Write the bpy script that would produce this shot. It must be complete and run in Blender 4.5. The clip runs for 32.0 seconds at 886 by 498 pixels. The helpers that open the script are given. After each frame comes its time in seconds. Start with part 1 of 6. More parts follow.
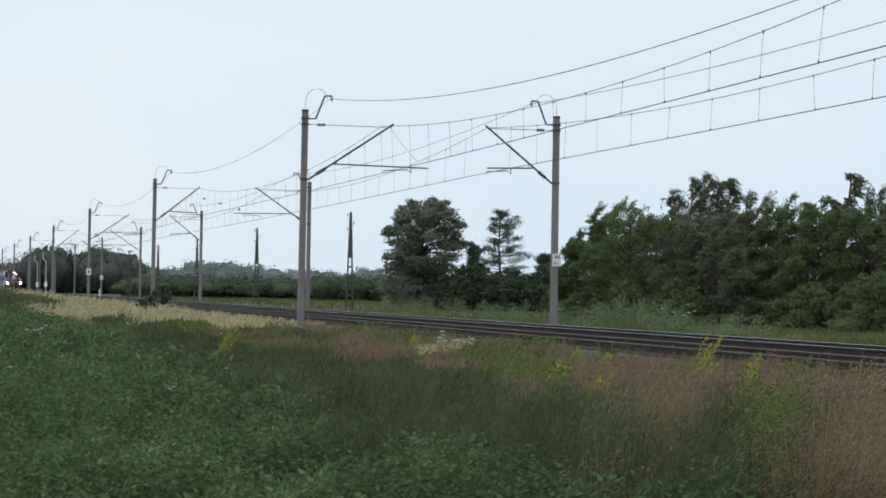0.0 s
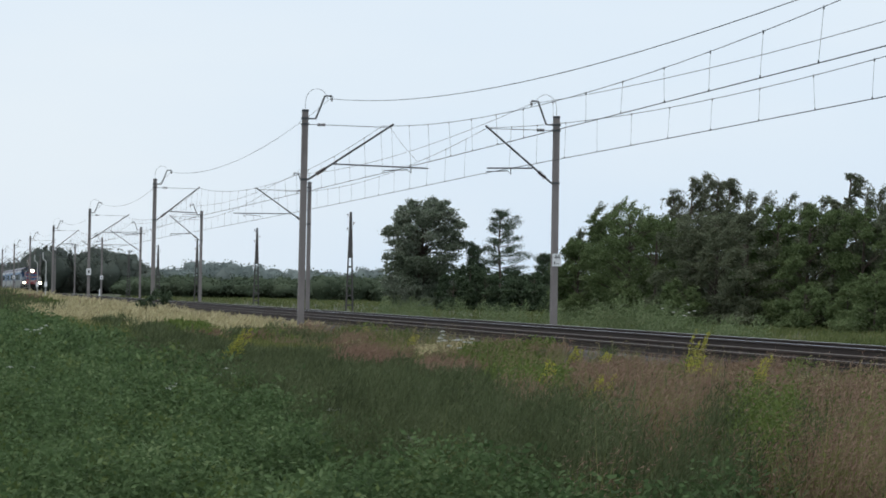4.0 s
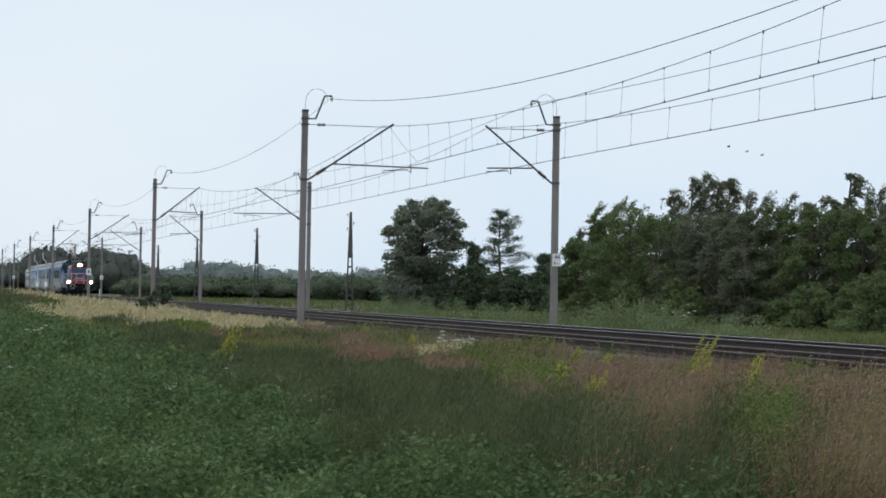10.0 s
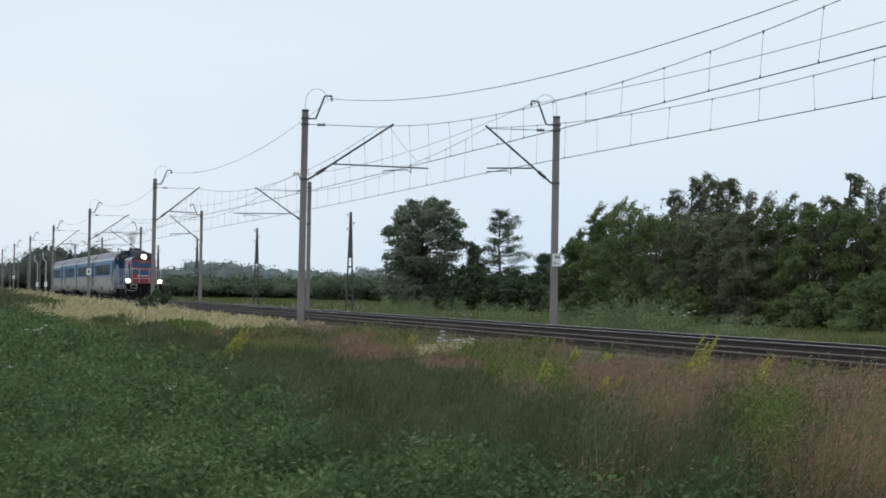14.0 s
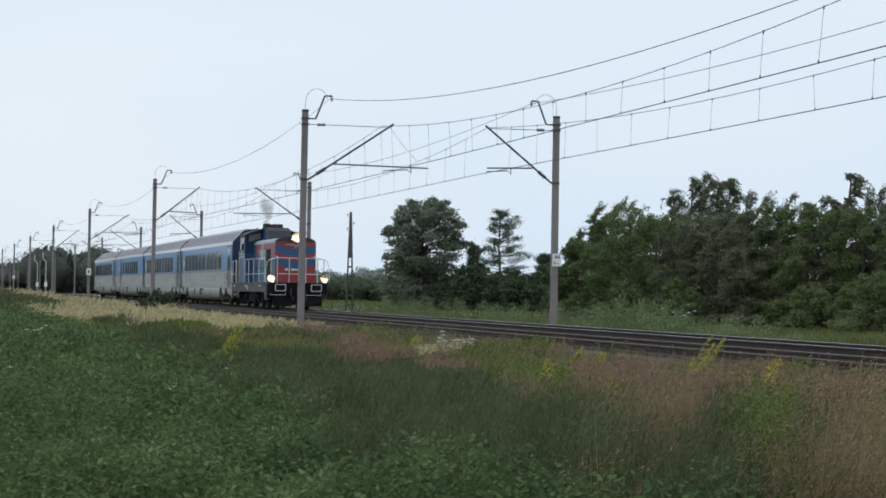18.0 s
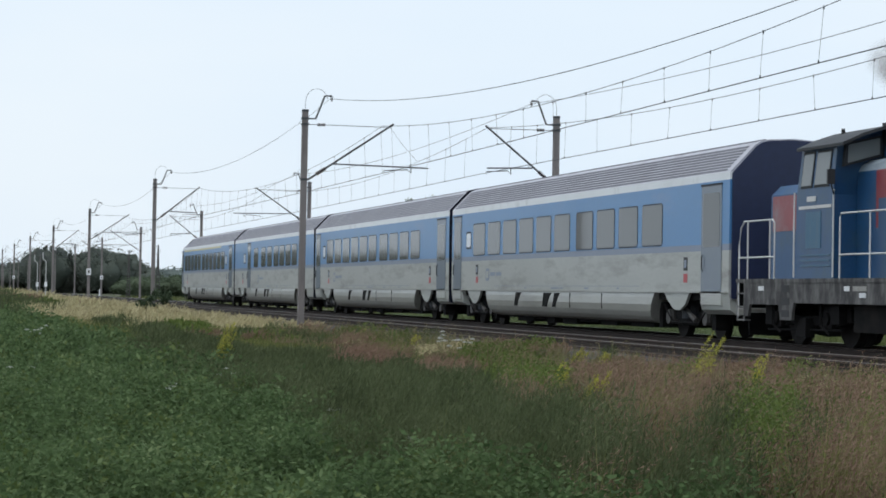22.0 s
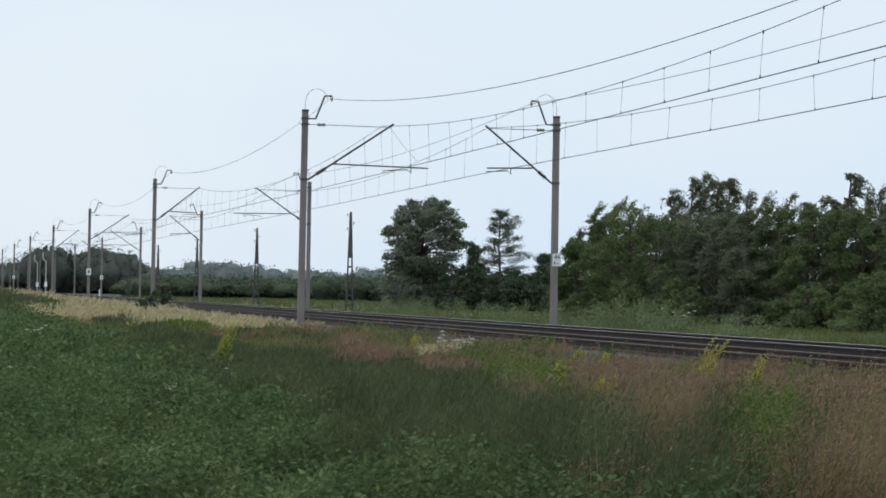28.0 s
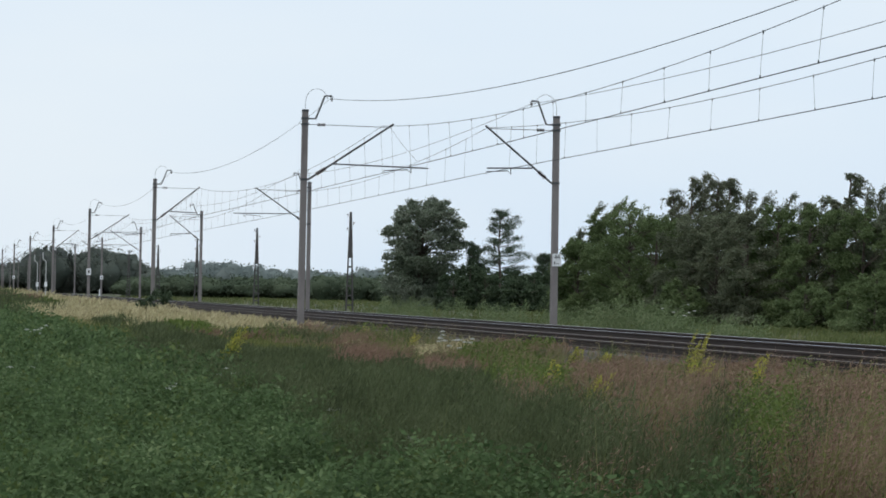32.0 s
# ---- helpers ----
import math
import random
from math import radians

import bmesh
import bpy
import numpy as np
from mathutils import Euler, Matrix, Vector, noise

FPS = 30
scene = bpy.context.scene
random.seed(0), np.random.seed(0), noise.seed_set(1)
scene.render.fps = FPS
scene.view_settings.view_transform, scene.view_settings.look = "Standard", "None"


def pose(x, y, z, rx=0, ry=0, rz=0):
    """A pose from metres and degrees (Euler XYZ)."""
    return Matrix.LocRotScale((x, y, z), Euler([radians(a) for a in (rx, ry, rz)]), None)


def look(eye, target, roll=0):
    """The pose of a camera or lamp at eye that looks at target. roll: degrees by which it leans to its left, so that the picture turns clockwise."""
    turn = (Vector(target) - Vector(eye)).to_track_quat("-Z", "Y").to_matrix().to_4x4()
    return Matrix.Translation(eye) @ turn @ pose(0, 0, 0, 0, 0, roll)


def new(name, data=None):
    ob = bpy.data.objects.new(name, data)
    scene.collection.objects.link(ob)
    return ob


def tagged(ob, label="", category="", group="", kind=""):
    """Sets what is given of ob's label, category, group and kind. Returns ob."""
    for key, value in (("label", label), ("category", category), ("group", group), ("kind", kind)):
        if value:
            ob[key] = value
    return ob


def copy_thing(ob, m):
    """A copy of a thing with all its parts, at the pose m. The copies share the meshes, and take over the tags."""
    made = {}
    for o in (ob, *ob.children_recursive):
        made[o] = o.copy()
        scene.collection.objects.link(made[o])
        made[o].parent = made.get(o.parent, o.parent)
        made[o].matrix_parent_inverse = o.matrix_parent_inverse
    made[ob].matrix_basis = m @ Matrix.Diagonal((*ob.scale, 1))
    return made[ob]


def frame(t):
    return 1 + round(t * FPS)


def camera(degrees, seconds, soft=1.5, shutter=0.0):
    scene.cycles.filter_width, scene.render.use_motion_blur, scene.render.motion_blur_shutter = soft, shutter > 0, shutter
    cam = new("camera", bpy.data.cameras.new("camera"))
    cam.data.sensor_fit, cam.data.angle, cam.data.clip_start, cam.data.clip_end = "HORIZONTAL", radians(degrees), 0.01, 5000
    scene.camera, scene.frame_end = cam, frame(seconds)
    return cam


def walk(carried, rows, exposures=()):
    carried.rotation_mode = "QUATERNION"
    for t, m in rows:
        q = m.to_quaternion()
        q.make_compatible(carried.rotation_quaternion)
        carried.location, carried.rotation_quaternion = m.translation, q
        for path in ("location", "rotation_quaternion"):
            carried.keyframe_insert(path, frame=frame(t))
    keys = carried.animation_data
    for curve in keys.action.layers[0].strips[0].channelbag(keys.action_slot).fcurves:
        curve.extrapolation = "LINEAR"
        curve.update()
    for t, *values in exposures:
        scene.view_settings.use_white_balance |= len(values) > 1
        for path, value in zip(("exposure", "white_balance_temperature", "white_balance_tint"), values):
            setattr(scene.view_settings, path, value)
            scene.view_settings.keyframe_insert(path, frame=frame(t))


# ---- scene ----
# Railway line across flat fields. X runs along the track (the train goes towards +X), Y across it, z = 0 is the rail top.
# ---- camera ----
cam = camera(22.233, 32.0, soft=1.7)
EYE = (0.0, 0.0, 0.927)
YAW, PITCH = 0.2253, 0.0195
AIM = (EYE[0] - math.cos(YAW) * math.cos(PITCH) * 100, EYE[1] + math.sin(YAW) * math.cos(PITCH) * 100, EYE[2] + math.sin(PITCH) * 100)
STAND = look(EYE, AIM, 0.93)
walk(cam, [(0, STAND), (32.0, STAND)], [(0, 0.0), (20.2, 0.0), (21.2, 0.08), (24.2, 0.08), (26.0, 0.03), (28.0, 0.0), (32.0, 0.0)])
scene.view_settings.exposure = 0.0

# ---- light: a bright overcast evening sky ----
SUN_EL, SUN_ROT = radians(58), radians(140)
world = bpy.data.worlds.new("overcast_sky")
scene.world = world
world.use_nodes = True
nt = world.node_tree
nt.nodes.clear()
w_out = nt.nodes.new("ShaderNodeOutputWorld")
w_bg = nt.nodes.new("ShaderNodeBackground")
w_sky = nt.nodes.new("ShaderNodeTexSky")
w_sky.sky_type = "NISHITA"
w_sky.sun_disc = False
w_sky.sun_elevation, w_sky.sun_rotation = SUN_EL, SUN_ROT
w_sky.air_density, w_sky.dust_density, w_sky.ozone_density = 1.0, 3.0, 1.5
w_tc = nt.nodes.new("ShaderNodeTexCoord")
w_map = nt.nodes.new("ShaderNodeMapping")
w_map.inputs["Scale"].default_value = (1.2, 1.2, 4.0)
w_noise = nt.nodes.new("ShaderNodeTexNoise")
w_noise.inputs["Scale"].default_value = 2.2
w_noise.inputs["Detail"].default_value = 4.0
w_noise.inputs["Roughness"].default_value = 0.45
w_ramp = nt.nodes.new("ShaderNodeValToRGB")
w_ramp.color_ramp.elements[0].position, w_ramp.color_ramp.elements[1].position = 0.32, 0.70
w_ramp.color_ramp.elements[0].color = (6.5, 7.75, 9.1, 1)
w_ramp.color_ramp.elements[1].color = (7.6, 8.4, 9.1, 1)
w_mix = nt.nodes.new("ShaderNodeMixRGB")
w_mix.inputs[0].default_value = 0.93
nt.links.new(w_tc.outputs["Generated"], w_map.inputs["Vector"])
nt.links.new(w_map.outputs["Vector"], w_noise.inputs["Vector"])
nt.links.new(w_noise.outputs["Fac"], w_ramp.inputs["Fac"])
nt.links.new(w_sky.outputs["Color"], w_mix.inputs[1])
nt.links.new(w_ramp.outputs["Color"], w_mix.inputs[2])
nt.links.new(w_mix.outputs["Color"], w_bg.inputs["Color"])
w_bg.inputs["Strength"].default_value = 0.108
nt.links.new(w_bg.outputs["Background"], w_out.inputs["Surface"])
sun = new("sun", bpy.data.lights.new("sun", "SUN"))
sun.data.energy, sun.data.angle, sun.data.color = 1.3, radians(40), (1.0, 0.96, 0.9)
sun.matrix_world = look((0, 0, 0), (-0.22, 0.26, -0.92))


# ---- materials ----
def material(name, col, rough=0.7, metal=0.0, var=0.15, scale=6.0, fine=60.0, bump=0.15, stain=None, stain_amount=0.0, stain_scale=1.2, stretch=(1, 1, 1), coat=0.0):
    """Paint, metal, stone: base colour with blotches, fine grain, stains and relief."""
    m = bpy.data.materials.new(name)
    m.use_nodes = True
    n, l = m.node_tree.nodes, m.node_tree.links
    b = n["Principled BSDF"]
    b.inputs["Roughness"].default_value, b.inputs["Metallic"].default_value = rough, metal
    b.inputs["Coat Weight"].default_value = coat
    tc, mp = n.new("ShaderNodeTexCoord"), n.new("ShaderNodeMapping")
    mp.inputs["Scale"].default_value = stretch
    l.new(tc.outputs["Object"], mp.inputs["Vector"])
    big, small = n.new("ShaderNodeTexNoise"), n.new("ShaderNodeTexNoise")
    for t, s in ((big, scale), (small, fine)):
        t.inputs["Scale"].default_value, t.inputs["Detail"].default_value = s, 5
        l.new(mp.outputs["Vector"], t.inputs["Vector"])
    info = n.new("ShaderNodeObjectInfo")
    ramp = n.new("ShaderNodeValToRGB")
    e = ramp.color_ramp.elements
    e[0].position, e[1].position = 0.3, 0.7
    e[0].color = (*[c * (1 - var) for c in col], 1)
    e[1].color = (*[min(1, c * (1 + var)) for c in col], 1)
    mixn = n.new("ShaderNodeMath")
    mixn.operation = "MULTIPLY_ADD"
    mixn.inputs[1].default_value, mixn.inputs[2].default_value = 0.4, 0.0
    add = n.new("ShaderNodeMath")
    add.operation = "MULTIPLY_ADD"
    add.inputs[1].default_value = 0.6
    l.new(small.outputs["Fac"], mixn.inputs[0])
    l.new(big.outputs["Fac"], add.inputs[0])
    l.new(mixn.outputs[0], add.inputs[2])
    l.new(add.outputs[0], ramp.inputs["Fac"])
    hsv = n.new("ShaderNodeHueSaturation")
    rnd = n.new("ShaderNodeMath")
    rnd.operation = "MULTIPLY_ADD"
    rnd.inputs[1].default_value, rnd.inputs[2].default_value = var * 0.8, 1 - var * 0.4
    l.new(info.outputs["Random"], rnd.inputs[0])
    l.new(rnd.outputs[0], hsv.inputs["Value"])
    l.new(ramp.outputs["Color"], hsv.inputs["Color"])
    last = hsv.outputs["Color"]
    if stain:
        st, sr, mx = n.new("ShaderNodeTexNoise"), n.new("ShaderNodeValToRGB"), n.new("ShaderNodeMixRGB")
        st.inputs["Scale"].default_value, st.inputs["Detail"].default_value, st.inputs["Roughness"].default_value = stain_scale, 7, 0.65
        l.new(mp.outputs["Vector"], st.inputs["Vector"])
        sr.color_ramp.elements[0].position, sr.color_ramp.elements[1].position = 0.62 - 0.3 * stain_amount, 0.72
        l.new(st.outputs["Fac"], sr.inputs["Fac"])
        l.new(sr.outputs["Color"], mx.inputs[0])
        l.new(last, mx.inputs[1])
        mx.inputs[2].default_value = (*stain, 1)
        last = mx.outputs["Color"]
    l.new(last, b.inputs["Base Color"])
    if bump:
        bp = n.new("ShaderNodeBump")
        bp.inputs["Strength"].default_value, bp.inputs["Distance"].default_value = bump, 0.02
        l.new(add.outputs[0], bp.inputs["Height"])
        l.new(bp.outputs["Normal"], b.inputs["Normal"])
    return m


def foliage(name, cols, through_light=0.3, rough=0.6, patch=0.25):
    """Leaves and blades: a ramp of colours picked leaf by leaf, with patches metres across, and light through the blade."""
    m = bpy.data.materials.new(name)
    m.use_nodes = True
    n, l = m.node_tree.nodes, m.node_tree.links
    b, o = n["Principled BSDF"], n["Material Output"]
    b.inputs["Roughness"].default_value = rough
    b.inputs["Specular IOR Level"].default_value = 0.15
    geo, tc, no = n.new("ShaderNodeNewGeometry"), n.new("ShaderNodeTexCoord"), n.new("ShaderNodeTexNoise")
    no.inputs["Scale"].default_value, no.inputs["Detail"].default_value = patch, 4
    l.new(tc.outputs["Object"], no.inputs["Vector"])
    ad = n.new("ShaderNodeMath")
    ad.operation = "MULTIPLY_ADD"
    ad.inputs[1].default_value = 0.5
    l.new(geo.outputs["Random Per Island"], ad.inputs[0])
    sc = n.new("ShaderNodeMath")
    sc.operation = "MULTIPLY_ADD"
    sc.inputs[1].default_value, sc.inputs[2].default_value = 1.5, -0.5
    l.new(no.outputs["Fac"], sc.inputs[0])
    l.new(sc.outputs[0], ad.inputs[2])
    ramp = n.new("ShaderNodeValToRGB")
    e = ramp.color_ramp.elements
    while len(e) < len(cols):
        e.new(0.5)
    for i, c in enumerate(cols):
        e[i].position, e[i].color = i / (len(cols) - 1), (*c, 1)
    l.new(ad.outputs[0], ramp.inputs["Fac"])
    l.new(ramp.outputs["Color"], b.inputs["Base Color"])
    tr, mx = n.new("ShaderNodeBsdfTranslucent"), n.new("ShaderNodeMixShader")
    l.new(ramp.outputs["Color"], tr.inputs["Color"])
    mx.inputs[0].default_value = through_light
    l.new(b.outputs[0], mx.inputs[1])
    l.new(tr.outputs[0], mx.inputs[2])
    l.new(mx.outputs[0], o.inputs["Surface"])
    return m


def glowing(name, col, strength):
    m = bpy.data.materials.new(name)
    m.use_nodes = True
    b = m.node_tree.nodes["Principled BSDF"]
    b.inputs["Base Color"].default_value = (*col, 1)
    b.inputs["Emission Color"].default_value = (*col, 1)
    b.inputs["Emission Strength"].default_value = strength
    return m


def glassy(name, col, rough=0.08):
    """Dark tinted glass that mirrors the sky and the fields."""
    m = bpy.data.materials.new(name)
    m.use_nodes = True
    n, l = m.node_tree.nodes, m.node_tree.links
    b = n["Principled BSDF"]
    b.inputs["Base Color"].default_value = (*col, 1)
    b.inputs["Roughness"].default_value = rough
    b.inputs["IOR"].default_value = 1.5
    b.inputs["Specular IOR Level"].default_value = 0.3
    no, bp = n.new("ShaderNodeTexNoise"), n.new("ShaderNodeBump")
    no.inputs["Scale"].default_value = 1.3
    bp.inputs["Strength"].default_value, bp.inputs["Distance"].default_value = 0.05, 0.02
    l.new(no.outputs["Fac"], bp.inputs["Height"])
    l.new(bp.outputs["Normal"], b.inputs["Normal"])
    return m


M_SOIL = material("soil", (0.07, 0.065, 0.035), 0.95, var=0.4, scale=0.35, fine=9, bump=0.5, stain=(0.035, 0.055, 0.018), stain_amount=0.8, stain_scale=0.15)
M_BALLAST = material("ballast", (0.026, 0.019, 0.016), 0.95, var=0.55, scale=14, fine=38, bump=1.0, stain=(0.018, 0.014, 0.012), stain_amount=0.6, stain_scale=0.7)
M_SHOULDER = material("dusty_gravel", (0.048, 0.039, 0.034), 0.95, var=0.35, scale=9, fine=38, bump=0.9, stain=(0.10, 0.084, 0.072), stain_amount=0.35, stain_scale=1.5)
M_CONCRETE = material("weathered_concrete", (0.205, 0.185, 0.18), 0.9, var=0.18, scale=3, fine=50, bump=0.3, stain=(0.13, 0.115, 0.11), stain_amount=0.5, stain_scale=1.1, stretch=(1, 1, 0.35))
M_SLEEPER = material("sleeper_concrete", (0.065, 0.054, 0.047), 0.9, var=0.25, scale=5, fine=40, bump=0.4, stain=(0.03, 0.022, 0.018), stain_amount=0.6)
for m_ in (M_BALLAST, M_SLEEPER):
    m_.node_tree.nodes["Principled BSDF"].inputs["Specular IOR Level"].default_value = 0.08
M_RAIL_SIDE = material("rusty_rail", (0.035, 0.023, 0.018), 0.85, var=0.3, scale=3, fine=60, bump=0.3)
M_RAIL_TOP = material("worn_steel", (0.56, 0.56, 0.58), 0.28, metal=1.0, var=0.1, bump=0.02)
M_RAIL_DULL = material("dull_rail_head", (0.17, 0.145, 0.13), 0.6, metal=0.2, var=0.2, scale=3, fine=40, bump=0.1)
# pole concrete with the darkness of backlight put into its colour
M_BACKLIT_POLE = material("backlit_pole_concrete", (0.070, 0.066, 0.064), 0.9, var=0.25, scale=3, fine=50, bump=0.3)
M_STEEL = material("galvanised_steel", (0.075, 0.08, 0.085), 0.6, metal=0.4, var=0.25, scale=4, fine=60, bump=0.1)
M_WIRE = material("copper_wire", (0.07, 0.08, 0.085), 0.6, metal=0.5, var=0.15, bump=0)
M_CERAMIC = material("insulator_ceramic", (0.055, 0.035, 0.03), 0.25, var=0.2, bump=0)
M_WHITE = material("white_enamel", (0.72, 0.73, 0.74), 0.4, var=0.06, bump=0.03)
M_RAILPOST = material("grey_white_paint", (0.42, 0.42, 0.41), 0.5, var=0.15, bump=0.05)
M_BLACK = material("black_paint", (0.018, 0.018, 0.02), 0.6, var=0.3, bump=0.05)
M_BARK = material("bark", (0.09, 0.07, 0.055), 0.95, var=0.4, scale=6, fine=40, bump=0.8, stretch=(1, 1, 0.2))


# ---- mesh helpers ----
def ob_mesh(name, verts, faces, mat, parent=None, label=""):
    me = bpy.data.meshes.new(name)
    me.from_pydata([tuple(v) for v in verts], [], faces)
    me.materials.append(mat)
    ob = new(name, me)
    ob.parent = parent
    if label:
        ob["label"] = label
    return ob


def thing(name, label, category, group="", at=(0, 0, 0), kind=""):
    ob = new(name)
    ob.empty_display_size = 0.2
    ob.location = at
    return tagged(ob, label, category, group, kind)


def part(name, bm, mat, parent=None, label="", bevel=0.0, smooth=False):
    """Links a bmesh as one mesh object under a thing or a part."""
    if bevel:
        bmesh.ops.bevel(bm, geom=[e for e in bm.edges if len(e.link_faces) == 2 and e.calc_face_angle(0) > 0.5], offset=bevel, segments=2, affect="EDGES", clamp_overlap=True)
    bmesh.ops.recalc_face_normals(bm, faces=bm.faces[:])
    me = bpy.data.meshes.new(name)
    bm.to_mesh(me)
    bm.free()
    for mm in mat if isinstance(mat, (list, tuple)) else (mat,):
        me.materials.append(mm)
    if smooth:
        for f in me.polygons:
            f.use_smooth = True
    ob = new(name, me)
    ob.parent = parent
    if label:
        ob["label"] = label
    return ob


def BM():
    return bmesh.new()


def box(bm, x0, x1, y0, y1, z0, z1):
    v = [bm.verts.new((x, y, z)) for x in (x0, x1) for y in (y0, y1) for z in (z0, z1)]
    for f in ((0, 1, 3, 2), (4, 6, 7, 5), (0, 4, 5, 1), (2, 3, 7, 6), (0, 2, 6, 4), (1, 5, 7, 3)):
        bm.faces.new([v[i] for i in f])
    return bm


def tube(bm, pts, r, seg=6, r1=None, caps=True):
    """A round bar along pts; r at its start, r1 at its end."""
    pts = [Vector(q) for q in pts]
    rings = []
    for i, q in enumerate(pts):
        a = (pts[min(i + 1, len(pts) - 1)] - pts[max(i - 1, 0)]).normalized()
        s = a.cross(Vector((0, 0, 1)) if abs(a.z) < 0.9 else Vector((1, 0, 0))).normalized()
        u = s.cross(a)
        rr = r if r1 is None else r + (r1 - r) * i / (len(pts) - 1)
        rings.append([bm.verts.new(q + (s * math.cos(k * 2 * math.pi / seg) + u * math.sin(k * 2 * math.pi / seg)) * rr) for k in range(seg)])
    for a, b in zip(rings, rings[1:]):
        for k in range(seg):
            bm.faces.new((a[k], a[(k + 1) % seg], b[(k + 1) % seg], b[k]))
    if caps:
        bm.faces.new(rings[0][::-1])
        bm.faces.new(rings[-1])
    return bm


def prism(bm, outline, axis, a, b):
    """An outline of (u, v) pushed from a to b along axis: 'x' takes (y, z), 'y' takes (x, z), 'z' takes (x, y)."""
    def at(u, v, w):
        return (w, u, v) if axis == "x" else (u, w, v) if axis == "y" else (u, v, w)
    lo = [bm.verts.new(at(u, v, a)) for u, v in outline]
    hi = [bm.verts.new(at(u, v, b)) for u, v in outline]
    k = len(outline)
    for i in range(k):
        bm.faces.new((lo[i], lo[(i + 1) % k], hi[(i + 1) % k], hi[i]))
    bm.faces.new(lo[::-1])
    bm.faces.new(hi)
    return bm


def away(deg, r):
    """A place on the ground: degrees from the track's far end towards the fields behind it, and metres from the eye."""
    return -r * math.cos(radians(deg)), r * math.sin(radians(deg))


def bear(x):
    return math.degrees(YAW) + math.degrees(math.atan((x - 0.5) * 2 * math.tan(radians(22.233 / 2))))


# ---- ground: one sheet to the horizon ----
NEAR, FAR = 14.2, 18.08
PROFILE = [(-3000, -0.6), (-60, -0.6), (5.8, -0.6), (9.8, -0.62), (11.2, -0.5), (20.9, -0.5), (22.4, -0.75), (30, -0.8), (60, -0.8), (3500, -0.8)]


def ground_height(y):
    for (a, za), (b, zb) in zip(PROFILE, PROFILE[1:]):
        if y <= b:
            return za + (zb - za) * (y - a) / (b - a)
    return PROFILE[-1][1]


xs = [-4000, -1500, -700] + list(range(-400, 60, 5)) + [100, 400, 1500]
ys = [-3000, -400, -60, -20, -8, -3] + [i * 0.75 for i in range(-2, 60)] + [50, 60, 90, 140, 220, 400, 900, 3500]
gv = [(x, y, ground_height(y) + (0.05 * noise.noise((x * 0.3, y * 0.6, 0)) if -400 < x < 60 and -8 < y < 60 else 0)) for x in xs for y in ys]
gf = [(i * len(ys) + j, (i + 1) * len(ys) + j, (i + 1) * len(ys) + j + 1, i * len(ys) + j + 1) for i in range(len(xs) - 1) for j in range(len(ys) - 1)]
ground = ob_mesh("ground", gv, gf, M_SOIL)
tagged(ground, "flat field soil covered by weeds and meadow", "ground", kind="structure")

# ballast bed under both tracks, shoulders sloped
bm = BM()
prism(bm, [(11.6, -0.62), (12.4, -0.20), (NEAR, -0.19), (FAR, -0.19), (19.9, -0.20), (20.8, -0.62)], "x", -1400, 220)
ballast = tagged(part("ballast_bed", bm, M_BALLAST), "dark brown stone ballast bed under two tracks", "ballast", kind="structure")

bm = BM()
prism(bm, [(11.45, -0.64), (12.42, -0.185), (12.85, -0.165), (13.02, -0.20), (13.02, -0.64)], "x", -1400, 220)
tagged(part("ballast_shoulder", bm, M_SHOULDER), "pale dusty gravel shoulder along the track", "gravel", kind="structure")

RAIL = [(-0.075, -0.17), (0.075, -0.17), (0.075, -0.155), (0.012, -0.135), (0.010, -0.05), (0.036, -0.035), (0.036, -0.004), (0.026, 0.0), (-0.026, 0.0), (-0.036, -0.004), (-0.036, -0.035), (-0.010, -0.05), (-0.012, -0.135), (-0.075, -0.155)]
for axis, which in ((NEAR, "rusty steel railway track on concrete sleepers beside the weeds"), (FAR, "steel railway track with polished rails that carries the train")):
    track = tagged(new("railway_track"), which, "track", "railway tracks", "structure")
    track.location = (0, axis, 0)
    for side in (-0.7525, 0.7525):
        bm = BM()
        prism(bm, [(u + side, v) for u, v in RAIL], "x", -1400, 220)
        r = part("rail", bm, M_RAIL_SIDE, track)
        bm = BM()
        prism(bm, [(side - 0.026, 0.0), (side + 0.026, 0.0), (side + 0.022, 0.003), (side - 0.022, 0.003)], "x", -1400, 220)
        part("running_surface", bm, M_RAIL_DULL if axis == NEAR else M_RAIL_TOP, r, "dull rusty rail head" if axis == NEAR else "bright steel band polished by wheels")

# ---- masts and overhead line ----
SPAN = 49.4
AX, AY, BX, BY = -72.84, 11.96, -72.06, 20.31
MAST_N = 16


